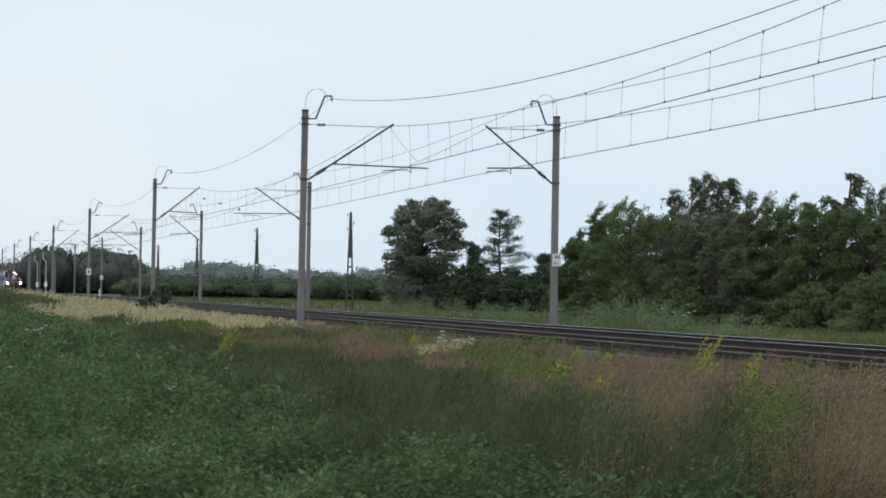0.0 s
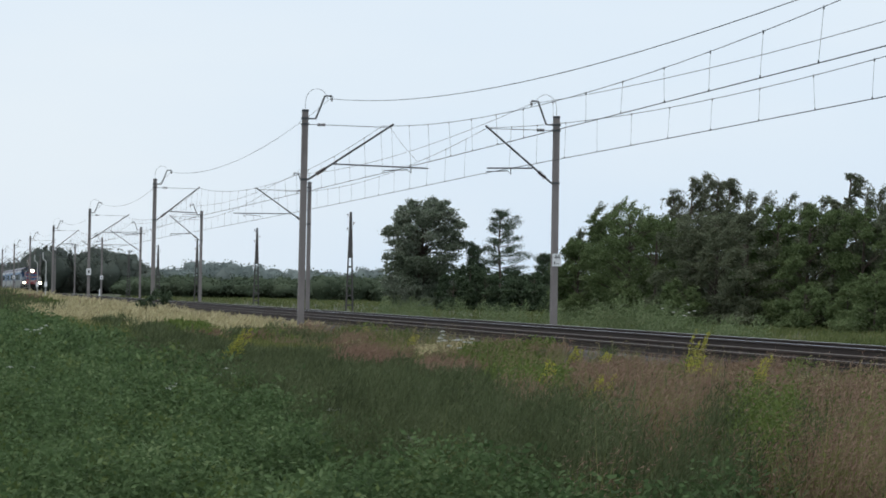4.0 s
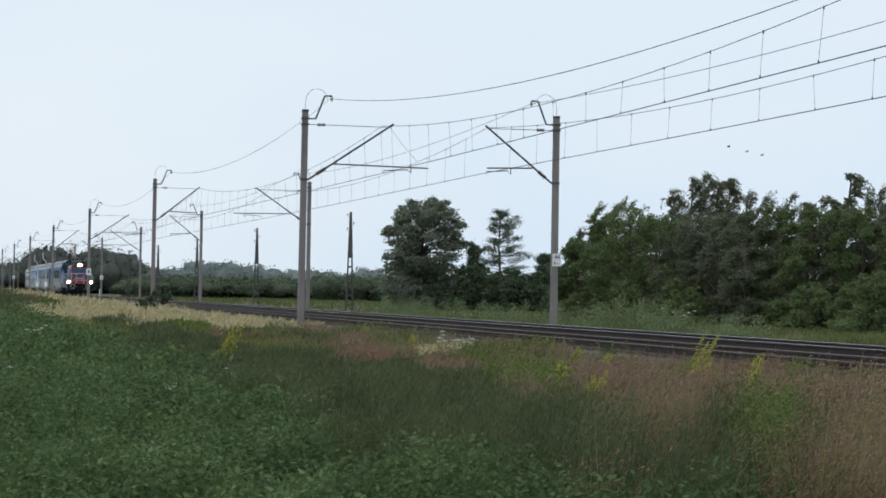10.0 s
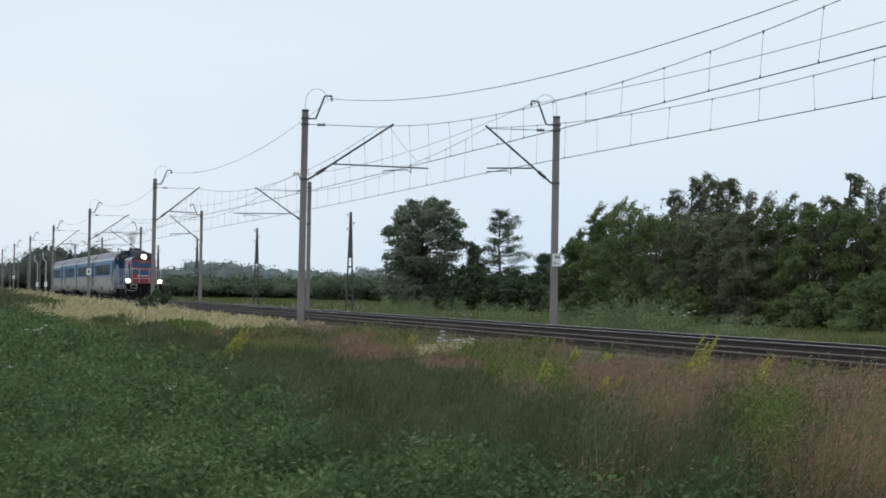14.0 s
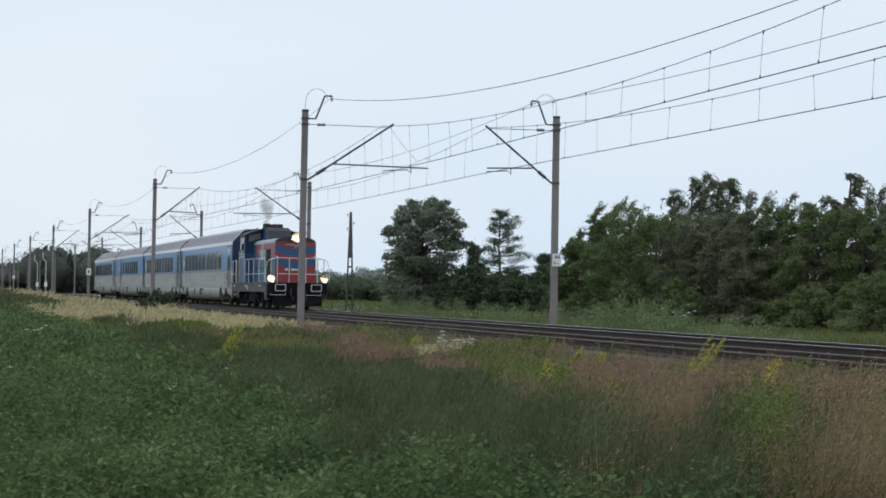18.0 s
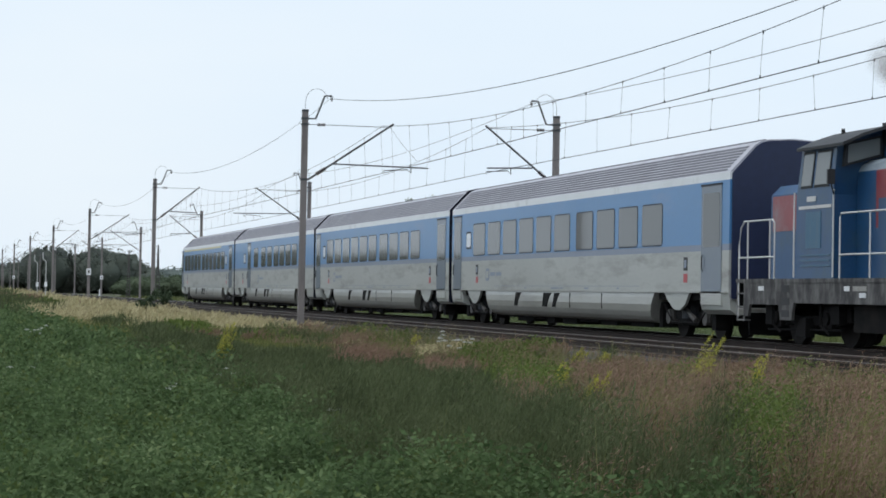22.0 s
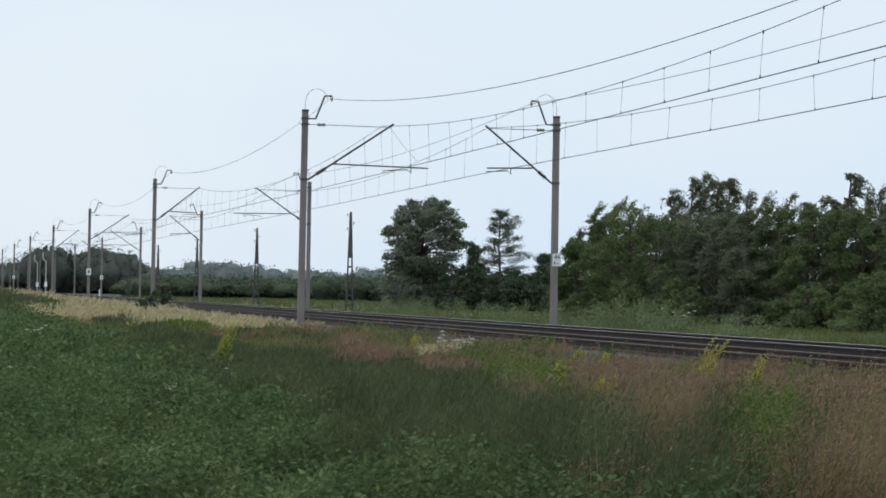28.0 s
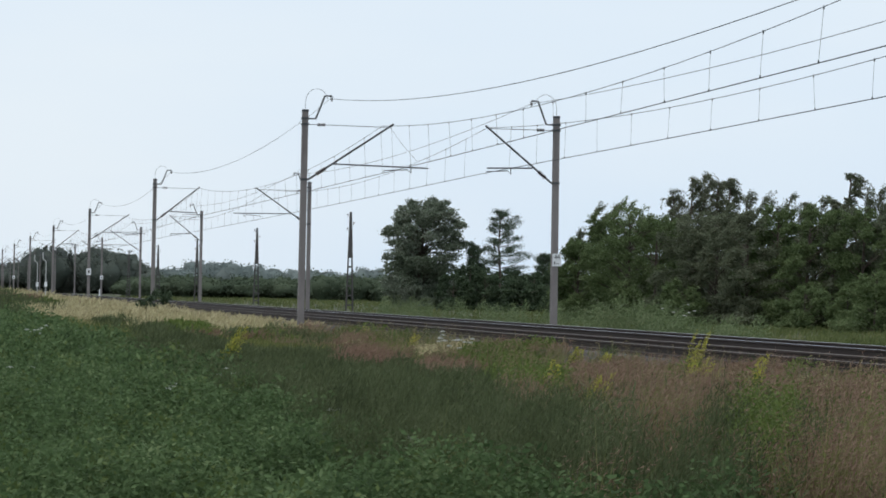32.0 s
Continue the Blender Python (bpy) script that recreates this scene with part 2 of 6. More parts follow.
def mast(side, name_label, long):
    """A concrete mast with cantilever; side = 1: the track lies towards +Y."""
    m = thing("catenary_mast", name_label, "mast", "overhead line masts along the track")
    s = side
    bm = BM()
    prism(bm, [(-0.105, -0.105), (0.105, -0.105), (0.105, 0.105), (-0.105, 0.105)], "z", -1.2, 6.86)
    for v in bm.verts:
        if v.co.z > 5:
            v.co.x *= 0.88
            v.co.y *= 0.88
    part("post", bm, M_CONCRETE, m, "grey concrete post", bevel=0.022)
    bm = BM()
    box(bm, -0.10, 0.10, -0.10, 0.10, 6.84, 6.91)
    part("cap", bm, M_STEEL, m, bevel=0.01)
    bm = BM()
    tube(bm, [(0, 0.09 * s, 6.62), (0, 0.35 * s, 6.62), (0, 0.64 * s, 7.38), (0, 0.87 * s, 7.39)], 0.032, 8)
    arm = part("feeder_bracket", bm, M_STEEL, m, "bent steel bracket")
    bm = BM()
    for k in range(4):
        tube(bm, [(0, 0.87 * s, 7.37 - k * 0.045), (0, 0.87 * s, 7.345 - k * 0.045)], 0.055 if k % 2 == 0 else 0.032, 8)
    part("insulator", bm, M_CERAMIC, arm)
    bm = BM()
    loop = [(0.0, 0.0, 6.90)] + [(0, (0.38 - 0.38 * math.cos(a)) * s, 7.15 + 0.46 * math.sin(a)) for a in [i * math.pi * 0.92 / 10 for i in range(11)]]
    tube(bm, loop, 0.007, 5)
    part("bonding_cable", bm, M_WIRE, m)
    out, top, low = (2.91, 6.51, 4.62) if long else (2.37, 6.49, 4.68)
    bm = BM()
    tube(bm, [(0, 0.14 * s, low), (0, (out + 0.05) * s, top + 0.03)], 0.033, 8)
    strut = part("cantilever_tube", bm, M_STEEL, m, "slanting steel cantilever tube")
    dy, dz = out - 0.14, top - low
    bm = BM()
    for k in range(5):
        a, b = 0.10 + k * 0.022, 0.112 + k * 0.022
        tube(bm, [(0, (0.14 + dy * a) * s, low + dz * a), (0, (0.14 + dy * b) * s, low + dz * b)], 0.066, 8)
    part("insulator", bm, M_CERAMIC, strut)
    bm = BM()
    tube(bm, [(0, 0.1 * s, 6.43), (0, (out - 0.1) * s, 6.43)], 0.012, 6)
    tie = part("tie_rod", bm, M_STEEL, m)
    bm = BM()
    for k in range(5):
        tube(bm, [(0, (0.42 + k * 0.055) * s, 6.43), (0, (0.45 + k * 0.055) * s, 6.43)], 0.052, 8)
    part("insulator", bm, M_CERAMIC, tie)
    bm = BM()
    a, b = (0.96, 4.16) if long else (0.80, 2.35)
    tube(bm, [(0, a * s, 5.16), (0, b * s, 5.12)], 0.024, 8)
    reg = part("registration_tube", bm, M_STEEL, m)
    bm = BM()
    lo, hi = (2.67, 3.58) if long else (2.38, 1.54)
    tube(bm, [(0, hi * s, 5.14), (0, hi * s, 4.94), (0, (hi - math.copysign(0.11, hi - lo)) * s, 5.05), (0, lo * s, 5.0), (0, lo * s, 4.92)], 0.018, 6)
    part("steady_arm", bm, M_STEEL, reg)
    for z in (low, 6.43, 6.62):
        bm = BM()
        box(bm, -0.115, 0.115, -0.115, 0.115, z - 0.035, z + 0.035)
        part("clamp", bm, M_STEEL, m, bevel=0.01)
    bm = BM()
    tube(bm, [(0.0, (a + 0.12) * s, 5.16), (0.0, (a + 0.12) * s, low + dz * ((a + 0.12 - 0.14) / dy))], 0.011, 5)
    part("hanger", bm, M_STEEL, m)
    return m


LAB_A = "grey concrete overhead line mast with steel cantilever beside the weeds"
LAB_B = "grey concrete overhead line mast with steel cantilever beyond the tracks"
# the cantilevers alternate, long and short, so that the wires zigzag
kinds = {(1, 0): mast(1, LAB_A, True), (1, 1): mast(1, LAB_A, False), (-1, 0): mast(-1, LAB_B, False), (-1, 1): mast(-1, LAB_B, True)}
SETTLE = -0.055
kinds[1, 0].matrix_basis = pose(AX, AY, SETTLE, -0.3, 0, 0)
kinds[-1, 0].matrix_basis = pose(BX, BY, SETTLE, 0.0, 0, 0)
kinds[1, 1].matrix_basis = pose(AX - SPAN, AY, SETTLE, -0.2, 0, 0)
kinds[-1, 1].matrix_basis = pose(BX - SPAN, BY, SETTLE)
for i in range(-1, MAST_N):
    if i not in (0, 1):
        copy_thing(kinds[1, i % 2], pose(AX - SPAN * i, AY, SETTLE, random.uniform(-0.25, 0.15), 0, 0))
        copy_thing(kinds[-1, i % 2], pose(BX - SPAN * i, BY, SETTLE, random.uniform(-0.2, 0.2), 0, 0))


def wire(name, pts, r, parent, label="", seg=4):
    return part(name, tube(BM(), pts, r, seg, caps=False), M_WIRE, parent, label)


# catenary of each track: messenger, contact wire, droppers span by span; the wires zigzag a little from mast to mast
for x0, y0, stag, phase, step, contact, low, lab in ((AX, 14.45, 0.2, 0.08, 2.80, 4.85, 5.50, "overhead wires above the track beside the weeds"), (BX, 18.05, -0.15, 1.0, 3.09, 4.90, 5.60, "overhead wires above the track that carries the train")):
    for i in range(-2, MAST_N):
        xa = x0 - SPAN * i
        cat = thing("overhead_wire_span", lab, "overhead wire", "spans of overhead wire", (xa, y0, 0))
        z1 = stag if i % 2 == 0 else -stag

        def at(t):
            y = z1 * (1 - 2 * t)
            return (-SPAN * t, y * 0.6, low + (6.40 - low) * (2 * t - 1) ** 2), (-SPAN * t, y, contact - 0.02 * 4 * t * (1 - t))
        wire("messenger_wire", [at(k / 24)[0] for k in range(25)], 0.0080, cat, "sagging carrier wire")
        wire("contact_wire", [at(k / 12)[1] for k in range(13)], 0.0105, cat)
        for k in range(int((SPAN - 1) / step - phase) + 1):
            t = (k + phase) * step / SPAN
            tm, cm = at(t)
            cm = (cm[0] + random.uniform(-0.12, 0.12), cm[1], cm[2])
            bm = tube(BM(), [tm, cm], 0.0038, 4)
            box(bm, tm[0] - 0.014, tm[0] + 0.014, tm[1] - 0.010, tm[1] + 0.010, tm[2] - 0.04, tm[2] + 0.02)
            box(bm, cm[0] - 0.014, cm[0] + 0.014, cm[1] - 0.010, cm[1] + 0.010, cm[2] - 0.01, cm[2] + 0.045)
            part("dropper", bm, M_WIRE, cat)

# feeder wires on the bracket tips; the one beside the weeds drops towards the next mast behind the eye
for x0, y, sag, lab in ((AX, AY + 0.87, 0.82, "feeder wire sagging between the masts beside the weeds"), (BX, BY - 0.87, 0.49, "feeder wire sagging between the masts beyond the tracks")):
    for i in range(-2, MAST_N):
        za, zb, sg = 7.24, 7.24, sag
        if x0 == AX and i == -1:
            za, sg = 5.67, 0.82
        if x0 == AX and i == -2:
            zb = 5.67
        pts = []
        for k in range(25):
            t = k / 24
            pts.append((x0 - SPAN * (i + t), y, za + (zb - za) * t - sg * 4 * t * (1 - t)))
        tagged(wire("feeder_wire", pts, 0.0085, None), lab, "wire", "feeder wires")

tagged(wire("anchor_wire", [(AX, AY + 2.85, 6.40), (AX + 2.6, 14.7, 5.65), (AX + 5.6, 14.6, 4.88)], 0.006, None), "thin slanting anchor wire between carrier and contact wire", "wire")

# plates on the masts
def plate(x, y, z, w, h, bars):
    bm = BM()
    box(bm, x + 0.115, x + 0.13, y - w / 2, y + w / 2, z - h / 2, z + h / 2)
    p = tagged(part("mast_plate", bm, M_WHITE, None, bevel=0.004), "white enamel plate with dark marks on a mast", "sign", "plates on the masts")
    for yy, zz, ww, hh in bars:
        bm = BM()
        box(bm, x + 0.129, x + 0.133, y + yy - ww / 2, y + yy + ww / 2, z + zz - hh / 2, z + zz + hh / 2)
        part("mark", bm, M_BLACK, p)
    return p


def lettering(text, x, y, z, size, parent):
    """Dark characters that face down the line towards +X."""
    cu = bpy.data.curves.new("lettering", "FONT")
    cu.body, cu.size, cu.align_x, cu.align_y, cu.extrude = text, size, "CENTER", "CENTER", 0.001
    ob = new("lettering", cu)
    me = bpy.data.meshes.new_from_object(ob)
    bpy.data.objects.remove(ob)
    me.materials.append(M_BLACK)
    ob = new("lettering", me)
    ob.matrix_world = pose(x, y, z, 90, 0, 90)
    ob.parent = parent


lettering("44", BX + 0.132, BY + 0.05, 2.17, 0.20, plate(BX, BY + 0.05, 2.08, 0.30, 0.42, ((-0.08, -0.10, 0.04, 0.09), (0.03, -0.13, 0.10, 0.02))))
plate(AX - 2 * SPAN, AY, 2.10, 0.36, 0.5, ((0.0, 0.0, 0.12, 0.2),))
plate(AX - 5 * SPAN, AY, 2.15, 0.36, 0.45, ((0.0, 0.0, 0.12, 0.18),))
plate(BX - 4 * SPAN, BY, 2.10, 0.36, 0.45, ((0.0, 0.0, 0.12, 0.18),))

# small trackside posts in the distance
bm = BM()
box(bm, -281.0, -280.7, 20.9, 21.25, -0.5, 0.75)
tagged(part("trackside_cabinet", bm, M_WHITE, None, bevel=0.02), "small white trackside cabinet", "cabinet")
for sx, sy in ((-232.7, 11.06), (-216.7, 11.1)):
    s = thing("signal_post", "slim pale post with a bent top beside the track", "signal", "signal posts", (sx, sy, 0))
    bm = BM()
    tube(bm, [(0, 0, -0.6), (0, 0, 3.3)], 0.05, 8)
    part("post", bm, M_RAILPOST, s)
    bm = BM()
    tube(bm, [(0, 0, 3.28), (0, -0.30, 3.55), (0, -0.30, 4.15)], 0.06, 8)
    part("bent_top", bm, M_RAILPOST, s)
    bm = BM()
    box(bm, 0.06, 0.2, -0.13, 0.13, 0.9, 1.35)
    part("box", bm, M_WHITE, s, bevel=0.02)


# telegraph poles of reinforced concrete in a line beyond the meadow
def telegraph_pole(x, y, top):
    t = thing("telegraph_pole", "old concrete telegraph pole with a ladder-like lower half", "pole", "telegraph poles along the meadow", (x, y, -0.8))
    h = top + 0.8
    cut = h * 0.55
    for s in (-1, 1):
        bm = BM()
        tube(bm, [(0, s * 0.27, -0.2), (0, s * 0.14, cut)], 0.075, 4, 0.06)
        part("leg", bm, M_BACKLIT_POLE, t)
    k = 0
    z = 0.7
    while z < cut:
        w = 0.27 - 0.13 * z / cut
        bm = BM()
        box(bm, -0.05, 0.05, -w, w, z - 0.06, z + 0.06)
        part("rung", bm, M_BACKLIT_POLE, t)
        z += 0.72
    bm = BM()
    prism(bm, [(-0.09, -0.19), (0.09, -0.19), (0.09, 0.19), (-0.09, 0.19)], "z", cut, h)
    for v in bm.verts:
        if v.co.z > cut + 1:
            v.co.y *= 0.42
            v.co.x *= 0.8
    part("shaft", bm, M_BACKLIT_POLE, t, "solid upper shaft, colour darkened as if backlit", bevel=0.01)
    for s, z in ((-1, h - 0.35), (1, h - 0.95), (-1, h - 1.4)):
        bm = BM()
        tube(bm, [(0, 0, z - 0.05), (0, s * 0.2, z - 0.05), (0, s * 0.24, z + 0.12)], 0.018, 6)
        a = part("insulator_pin", bm, M_STEEL, t)
        bm = BM()
        tube(bm, [(0, s * 0.24, z + 0.08), (0, s * 0.24, z + 0.2)], 0.05, 8)
        part("insulator", bm, M_CERAMIC, a)


for x in (-168.0, -217.5, -267.0, -313.0, -359.0):
    telegraph_pole(x, 31.3, 6.95)

# sleepers: concrete, shared mesh, those near the eye one by one
bm = BM()
prism(bm, [(-0.15, -0.34), (-0.11, -0.165), (0.11, -0.165), (0.15, -0.34)], "y", -1.28, 1.28)
SLEEPER_OB = part("sleeper", bm, M_SLEEPER, None)
sleeper_mesh = SLEEPER_OB.data
bpy.data.objects.remove(SLEEPER_OB)
for track in [o for o in scene.objects if o.name.startswith("railway_track")]:
    for k in range(230):
        s = new("sleeper", sleeper_mesh)
        s.parent = track
        s.location = (-26.0 - 0.6 * k, random.uniform(-0.02, 0.02), random.uniform(-0.012, 0.012))


# ---- plants ----
def mesh_np(name, verts, quads, mat, parent=None):
    """A mesh of quads out of arrays."""
    me = bpy.data.meshes.new(name)
    me.vertices.add(len(verts))
    me.vertices.foreach_set("co", np.ascontiguousarray(verts, dtype=np.float32).ravel())
    me.loops.add(quads.size)
    me.loops.foreach_set("vertex_index", np.ascontiguousarray(quads, dtype=np.int32).ravel())
    me.polygons.add(len(quads))
    me.polygons.foreach_set("loop_start", np.arange(0, quads.size, 4, dtype=np.int32))
    me.update(calc_edges=True)
    me.materials.append(mat)
    ob = new(name, me)
    ob.parent = parent
    return ob


RNG = np.random.default_rng(7)


def leaves(pos, length, width, up=0.4, lean=(0, 0, 0), rng=RNG):
    """Folded rhombic leaves at pos; up: how far they point upwards."""
    n = len(pos)
    d = rng.normal(size=(n, 3))
    d[:, 2] = d[:, 2] * 0.5 + up
    d += np.array(lean)
    d /= np.linalg.norm(d, axis=1)[:, None]
    q = rng.normal(size=(n, 3))
    s = np.cross(d, q)
    s /= np.linalg.norm(s, axis=1)[:, None]
    nrm = np.cross(s, d)
    L = (length * rng.uniform(0.6, 1.3, n))[:, None]
    W = (width * rng.uniform(0.7, 1.25, n))[:, None] * 0.5
    mid = pos + d * L * 0.45
    v = np.stack([pos, mid + s * W + nrm * W * 0.35, pos + d * L, mid - s * W + nrm * W * 0.35], 1).reshape(-1, 3)
    return v, np.arange(4 * n).reshape(-1, 4)


def blades(base, height, width, lean, bend=0.5, rng=RNG, joints=2):
    """Grass blades and stalks of three joints that taper and bend over."""
    n = len(base)
    a = rng.uniform(0, 2 * np.pi, n)
    side = np.stack([np.cos(a), np.sin(a), np.zeros(n)], 1)
    b = rng.uniform(0, 2 * np.pi, n)
    fall = np.stack([np.cos(b), np.sin(b), np.zeros(n)], 1) * (rng.uniform(0.05, bend, n))[:, None] + np.array(lean)
    H = (height * rng.uniform(0.55, 1.2, n))[:, None]
    W = (np.broadcast_to(width, (n,)) * rng.uniform(0.7, 1.3, n))[:, None] * 0.5
    out = []
    steps = ((0, 0.9), (0.55, 1.0), (1.0, 0.15)) if joints == 2 else ((0, 1.0), (1.0, 0.3))
    m = 2 * len(steps)
    for t, w in steps:
        c = base + np.array([0, 0, 1.0]) * H * (t - 0.25 * t * t * np.linalg.norm(fall, axis=1)[:, None]) + fall * H * t * t
        out += [c - side * W * w, c + side * W * w]
    v = np.stack(out, 1).reshape(-1, 3)
    k = np.arange(n)[:, None] * m
    q = np.stack([k + np.array([[2 * s, 2 * s + 1, 2 * s + 3, 2 * s + 2]]) for s in range(joints)], 1).reshape(-1, 4)
    tips = v.reshape(n, m, 3)[:, m - 2:].mean(1)
    return v, q, tips


def joined(parts):
    vs, qs, o = [], [], 0
    for v, q in parts:
        vs.append(v)
        qs.append(q + o)
        o += len(v)
    return np.concatenate(vs), np.concatenate(qs)


GH = np.vectorize(ground_height)


def scatter(n, x0, x1, y0, y1, clump=None, rng=RNG, margin=1.3):
    """n places inside the strip that the fields show, thinned by clumps some metres across."""
    x, y = rng.uniform(x0, x1, n), rng.uniform(y0, y1, n)
    deg = np.degrees(np.arctan2(y, -x))
    keep = (deg > 12.9 - 11.2 - margin) & (deg < 12.9 + 11.2 + margin)
    if clump:
        s, cut, seed = clump
        v = np.array([noise.noise((a * s * 0.7, b * s, seed)) for a, b in zip(x, y)])
        keep &= v + rng.uniform(-0.25, 0.25, n) > cut
    x, y = x[keep], y[keep]
    return np.stack([x, y, GH(y)], 1)


M_WEED = foliage("weed_leaf", [(0.041, 0.066, 0.027), (0.070, 0.112, 0.044), (0.110, 0.168, 0.068), (0.190, 0.246, 0.115)], 0.4, 0.7, 1.6)
M_PALE_WEED = foliage("yellowish_weed_leaf", [(0.058, 0.088, 0.026), (0.105, 0.145, 0.046), (0.165, 0.205, 0.075)], 0.35, 0.6, 1.2)
M_GREEN_GRASS = foliage("green_grass", [(0.062, 0.076, 0.023), (0.114, 0.134, 0.042), (0.190, 0.205, 0.070), (0.310, 0.292, 0.118)], 0.3, 0.6, 1.3)
M_FEATHER = foliage("feathery_leaf", [(0.046, 0.060, 0.027), (0.086, 0.108, 0.048), (0.150, 0.172, 0.088)], 0.35, 0.7, 1.2)
M_BRIGHT = foliage("bright_leaf", [(0.062, 0.092, 0.022), (0.115, 0.158, 0.040), (0.195, 0.240, 0.072)], 0.35, 0.6, 1.5)
M_DRY_GRASS = foliage("dry_grass", [(0.190, 0.160, 0.085), (0.360, 0.310, 0.170), (0.540, 0.475, 0.290), (0.380, 0.355, 0.170)], 0.25, 0.7, 1.2)
M_STRAW = foliage("straw_stalk", [(0.120, 0.098, 0.052), (0.205, 0.170, 0.095), (0.320, 0.270, 0.160)], 0.25, 0.7, 1.2)
M_RED_GRASS = foliage("reddish_grass_plume", [(0.118, 0.070, 0.048), (0.195, 0.122, 0.088), (0.285, 0.190, 0.140), (0.300, 0.228, 0.152)], 0.3, 0.8, 1.2)
M_MEADOW = foliage("meadow_grass", [(0.050, 0.068, 0.022), (0.090, 0.115, 0.038), (0.140, 0.160, 0.058), (0.220, 0.190, 0.095)], 0.3, 0.6, 0.4)
M_MUGWORT = foliage("pale_tall_weed", [(0.088, 0.125, 0.055), (0.140, 0.182, 0.084), (0.225, 0.260, 0.142)], 0.3, 0.6, 0.4)
M_TREE = foliage("broad_leaf", [(0.078, 0.110, 0.046), (0.114, 0.158, 0.066), (0.155, 0.202, 0.090), (0.210, 0.255, 0.130)], 0.4, 0.65, 0.3)
M_TREE_GREY = foliage("greyish_leaf", [(0.094, 0.112, 0.068), (0.136, 0.156, 0.098), (0.182, 0.200, 0.130), (0.240, 0.252, 0.176)], 0.4, 0.65, 0.3)
M_SHRUB = foliage("shrub_leaf", [(0.040, 0.060, 0.034), (0.066, 0.095, 0.052), (0.100, 0.135, 0.076)], 0.3, 0.6, 0.3)
M_WILLOW = foliage("willow_leaf", [(0.080, 0.106, 0.068), (0.128, 0.160, 0.106), (0.205, 0.236, 0.178), (0.320, 0.345, 0.285)], 0.3, 0.6, 0.35)
M_PINE = foliage("pine_needle", [(0.0404, 0.0653, 0.0402), (0.0653, 0.0964, 0.0584), (0.0964, 0.1275, 0.0804)], 0.3, 0.6, 0.4)
# leaves of the distant woods greyed and paled: haze put into their colour
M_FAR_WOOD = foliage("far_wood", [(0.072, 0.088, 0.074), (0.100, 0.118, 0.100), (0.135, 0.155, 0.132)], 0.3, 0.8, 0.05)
M_HAZE_TINTED_WOOD = foliage("haze_tinted_wood", [(0.150, 0.185, 0.175), (0.200, 0.240, 0.230), (0.260, 0.300, 0.290)], 0.35, 0.7, 0.03)
M_HEDGE = foliage("hedge_leaf", [(0.062, 0.086, 0.054), (0.088, 0.115, 0.072), (0.120, 0.150, 0.096)], 0.3, 0.8, 0.08)
M_YELLOW_FLOWER = foliage("yellow_flower", [(0.3190, 0.3244, 0.0535), (0.4405, 0.4203, 0.0713), (0.3645, 0.3834, 0.0832)], 0.3, 0.7, 3.0)
M_WHITE_FLOWER = foliage("white_flower", [(0.40, 0.41, 0.36), (0.55, 0.55, 0.52), (0.46, 0.48, 0.42)], 0.3, 0.7, 3.0)


def stuff(name, label, category, parts_list, mat):
    v, q = joined(parts_list)
    return tagged(mesh_np(name, v, q, mat), label, category, kind="stuff")


def fbm(xy, s, seed):
    return np.array([noise.noise((a * s * 0.6, b * s, seed)) + 0.5 * noise.noise((a * s * 1.4, b * s * 2.3, seed + 7)) for a, b in xy])


def tussocks(n, x0, x1, y0, y1, radius, patch=None):
    """Clump centres with a radius each, in the wedge of land before the track; patch: size, cut and seed of the drifts they keep to."""
    c = scatter(n, x0, x1, y0, y1)
    if patch:
        s, cut, seed = patch
        c = c[fbm(c[:, :2], s, seed) > cut]
    return c, radius * RNG.uniform(0.6, 1.5, len(c))


def low_top(c, h):
    """Tall near the field path, low towards the ballast, so that the rails show over the plants."""
    d = np.hypot(c[:, 0], c[:, 1])
    lim = np.where(d < 40, 1.44 - 0.0275 * d, 0.40 + 0.0030 * (d - 40))
    return np.clip(np.minimum(h, lim), 0.25, 1.1)


def tuft_bases(c, rad, k):
    b = np.repeat(c, k, 0)
    r = np.repeat(rad, k)
    a, u = RNG.uniform(0, 2 * np.pi, len(b)), np.sqrt(RNG.uniform(0, 1, len(b)))
    b = b + np.stack([np.cos(a) * u * r, np.sin(a) * u * r, np.zeros(len(b))], 1)
    return b, 1 - 0.45 * u * u


def stalk_leaves(base, h, per, leaf, up=0.35, spread=0.05, wide=0.45, lean=(0, 0.15, 0), top=0.7):
    """Leaves all the way up invisible thin stalks."""
    pos = np.repeat(base, per, 0)
    t = RNG.uniform(0.1, 1.0, len(pos)) ** top
    pos = pos + np.stack([RNG.normal(0, spread, len(pos)), RNG.normal(0, spread, len(pos)) + 0.10 * t * t * np.repeat(h, per), t * np.repeat(h, per)], 1)
    return leaves(pos, leaf, leaf * wide, up, lean)


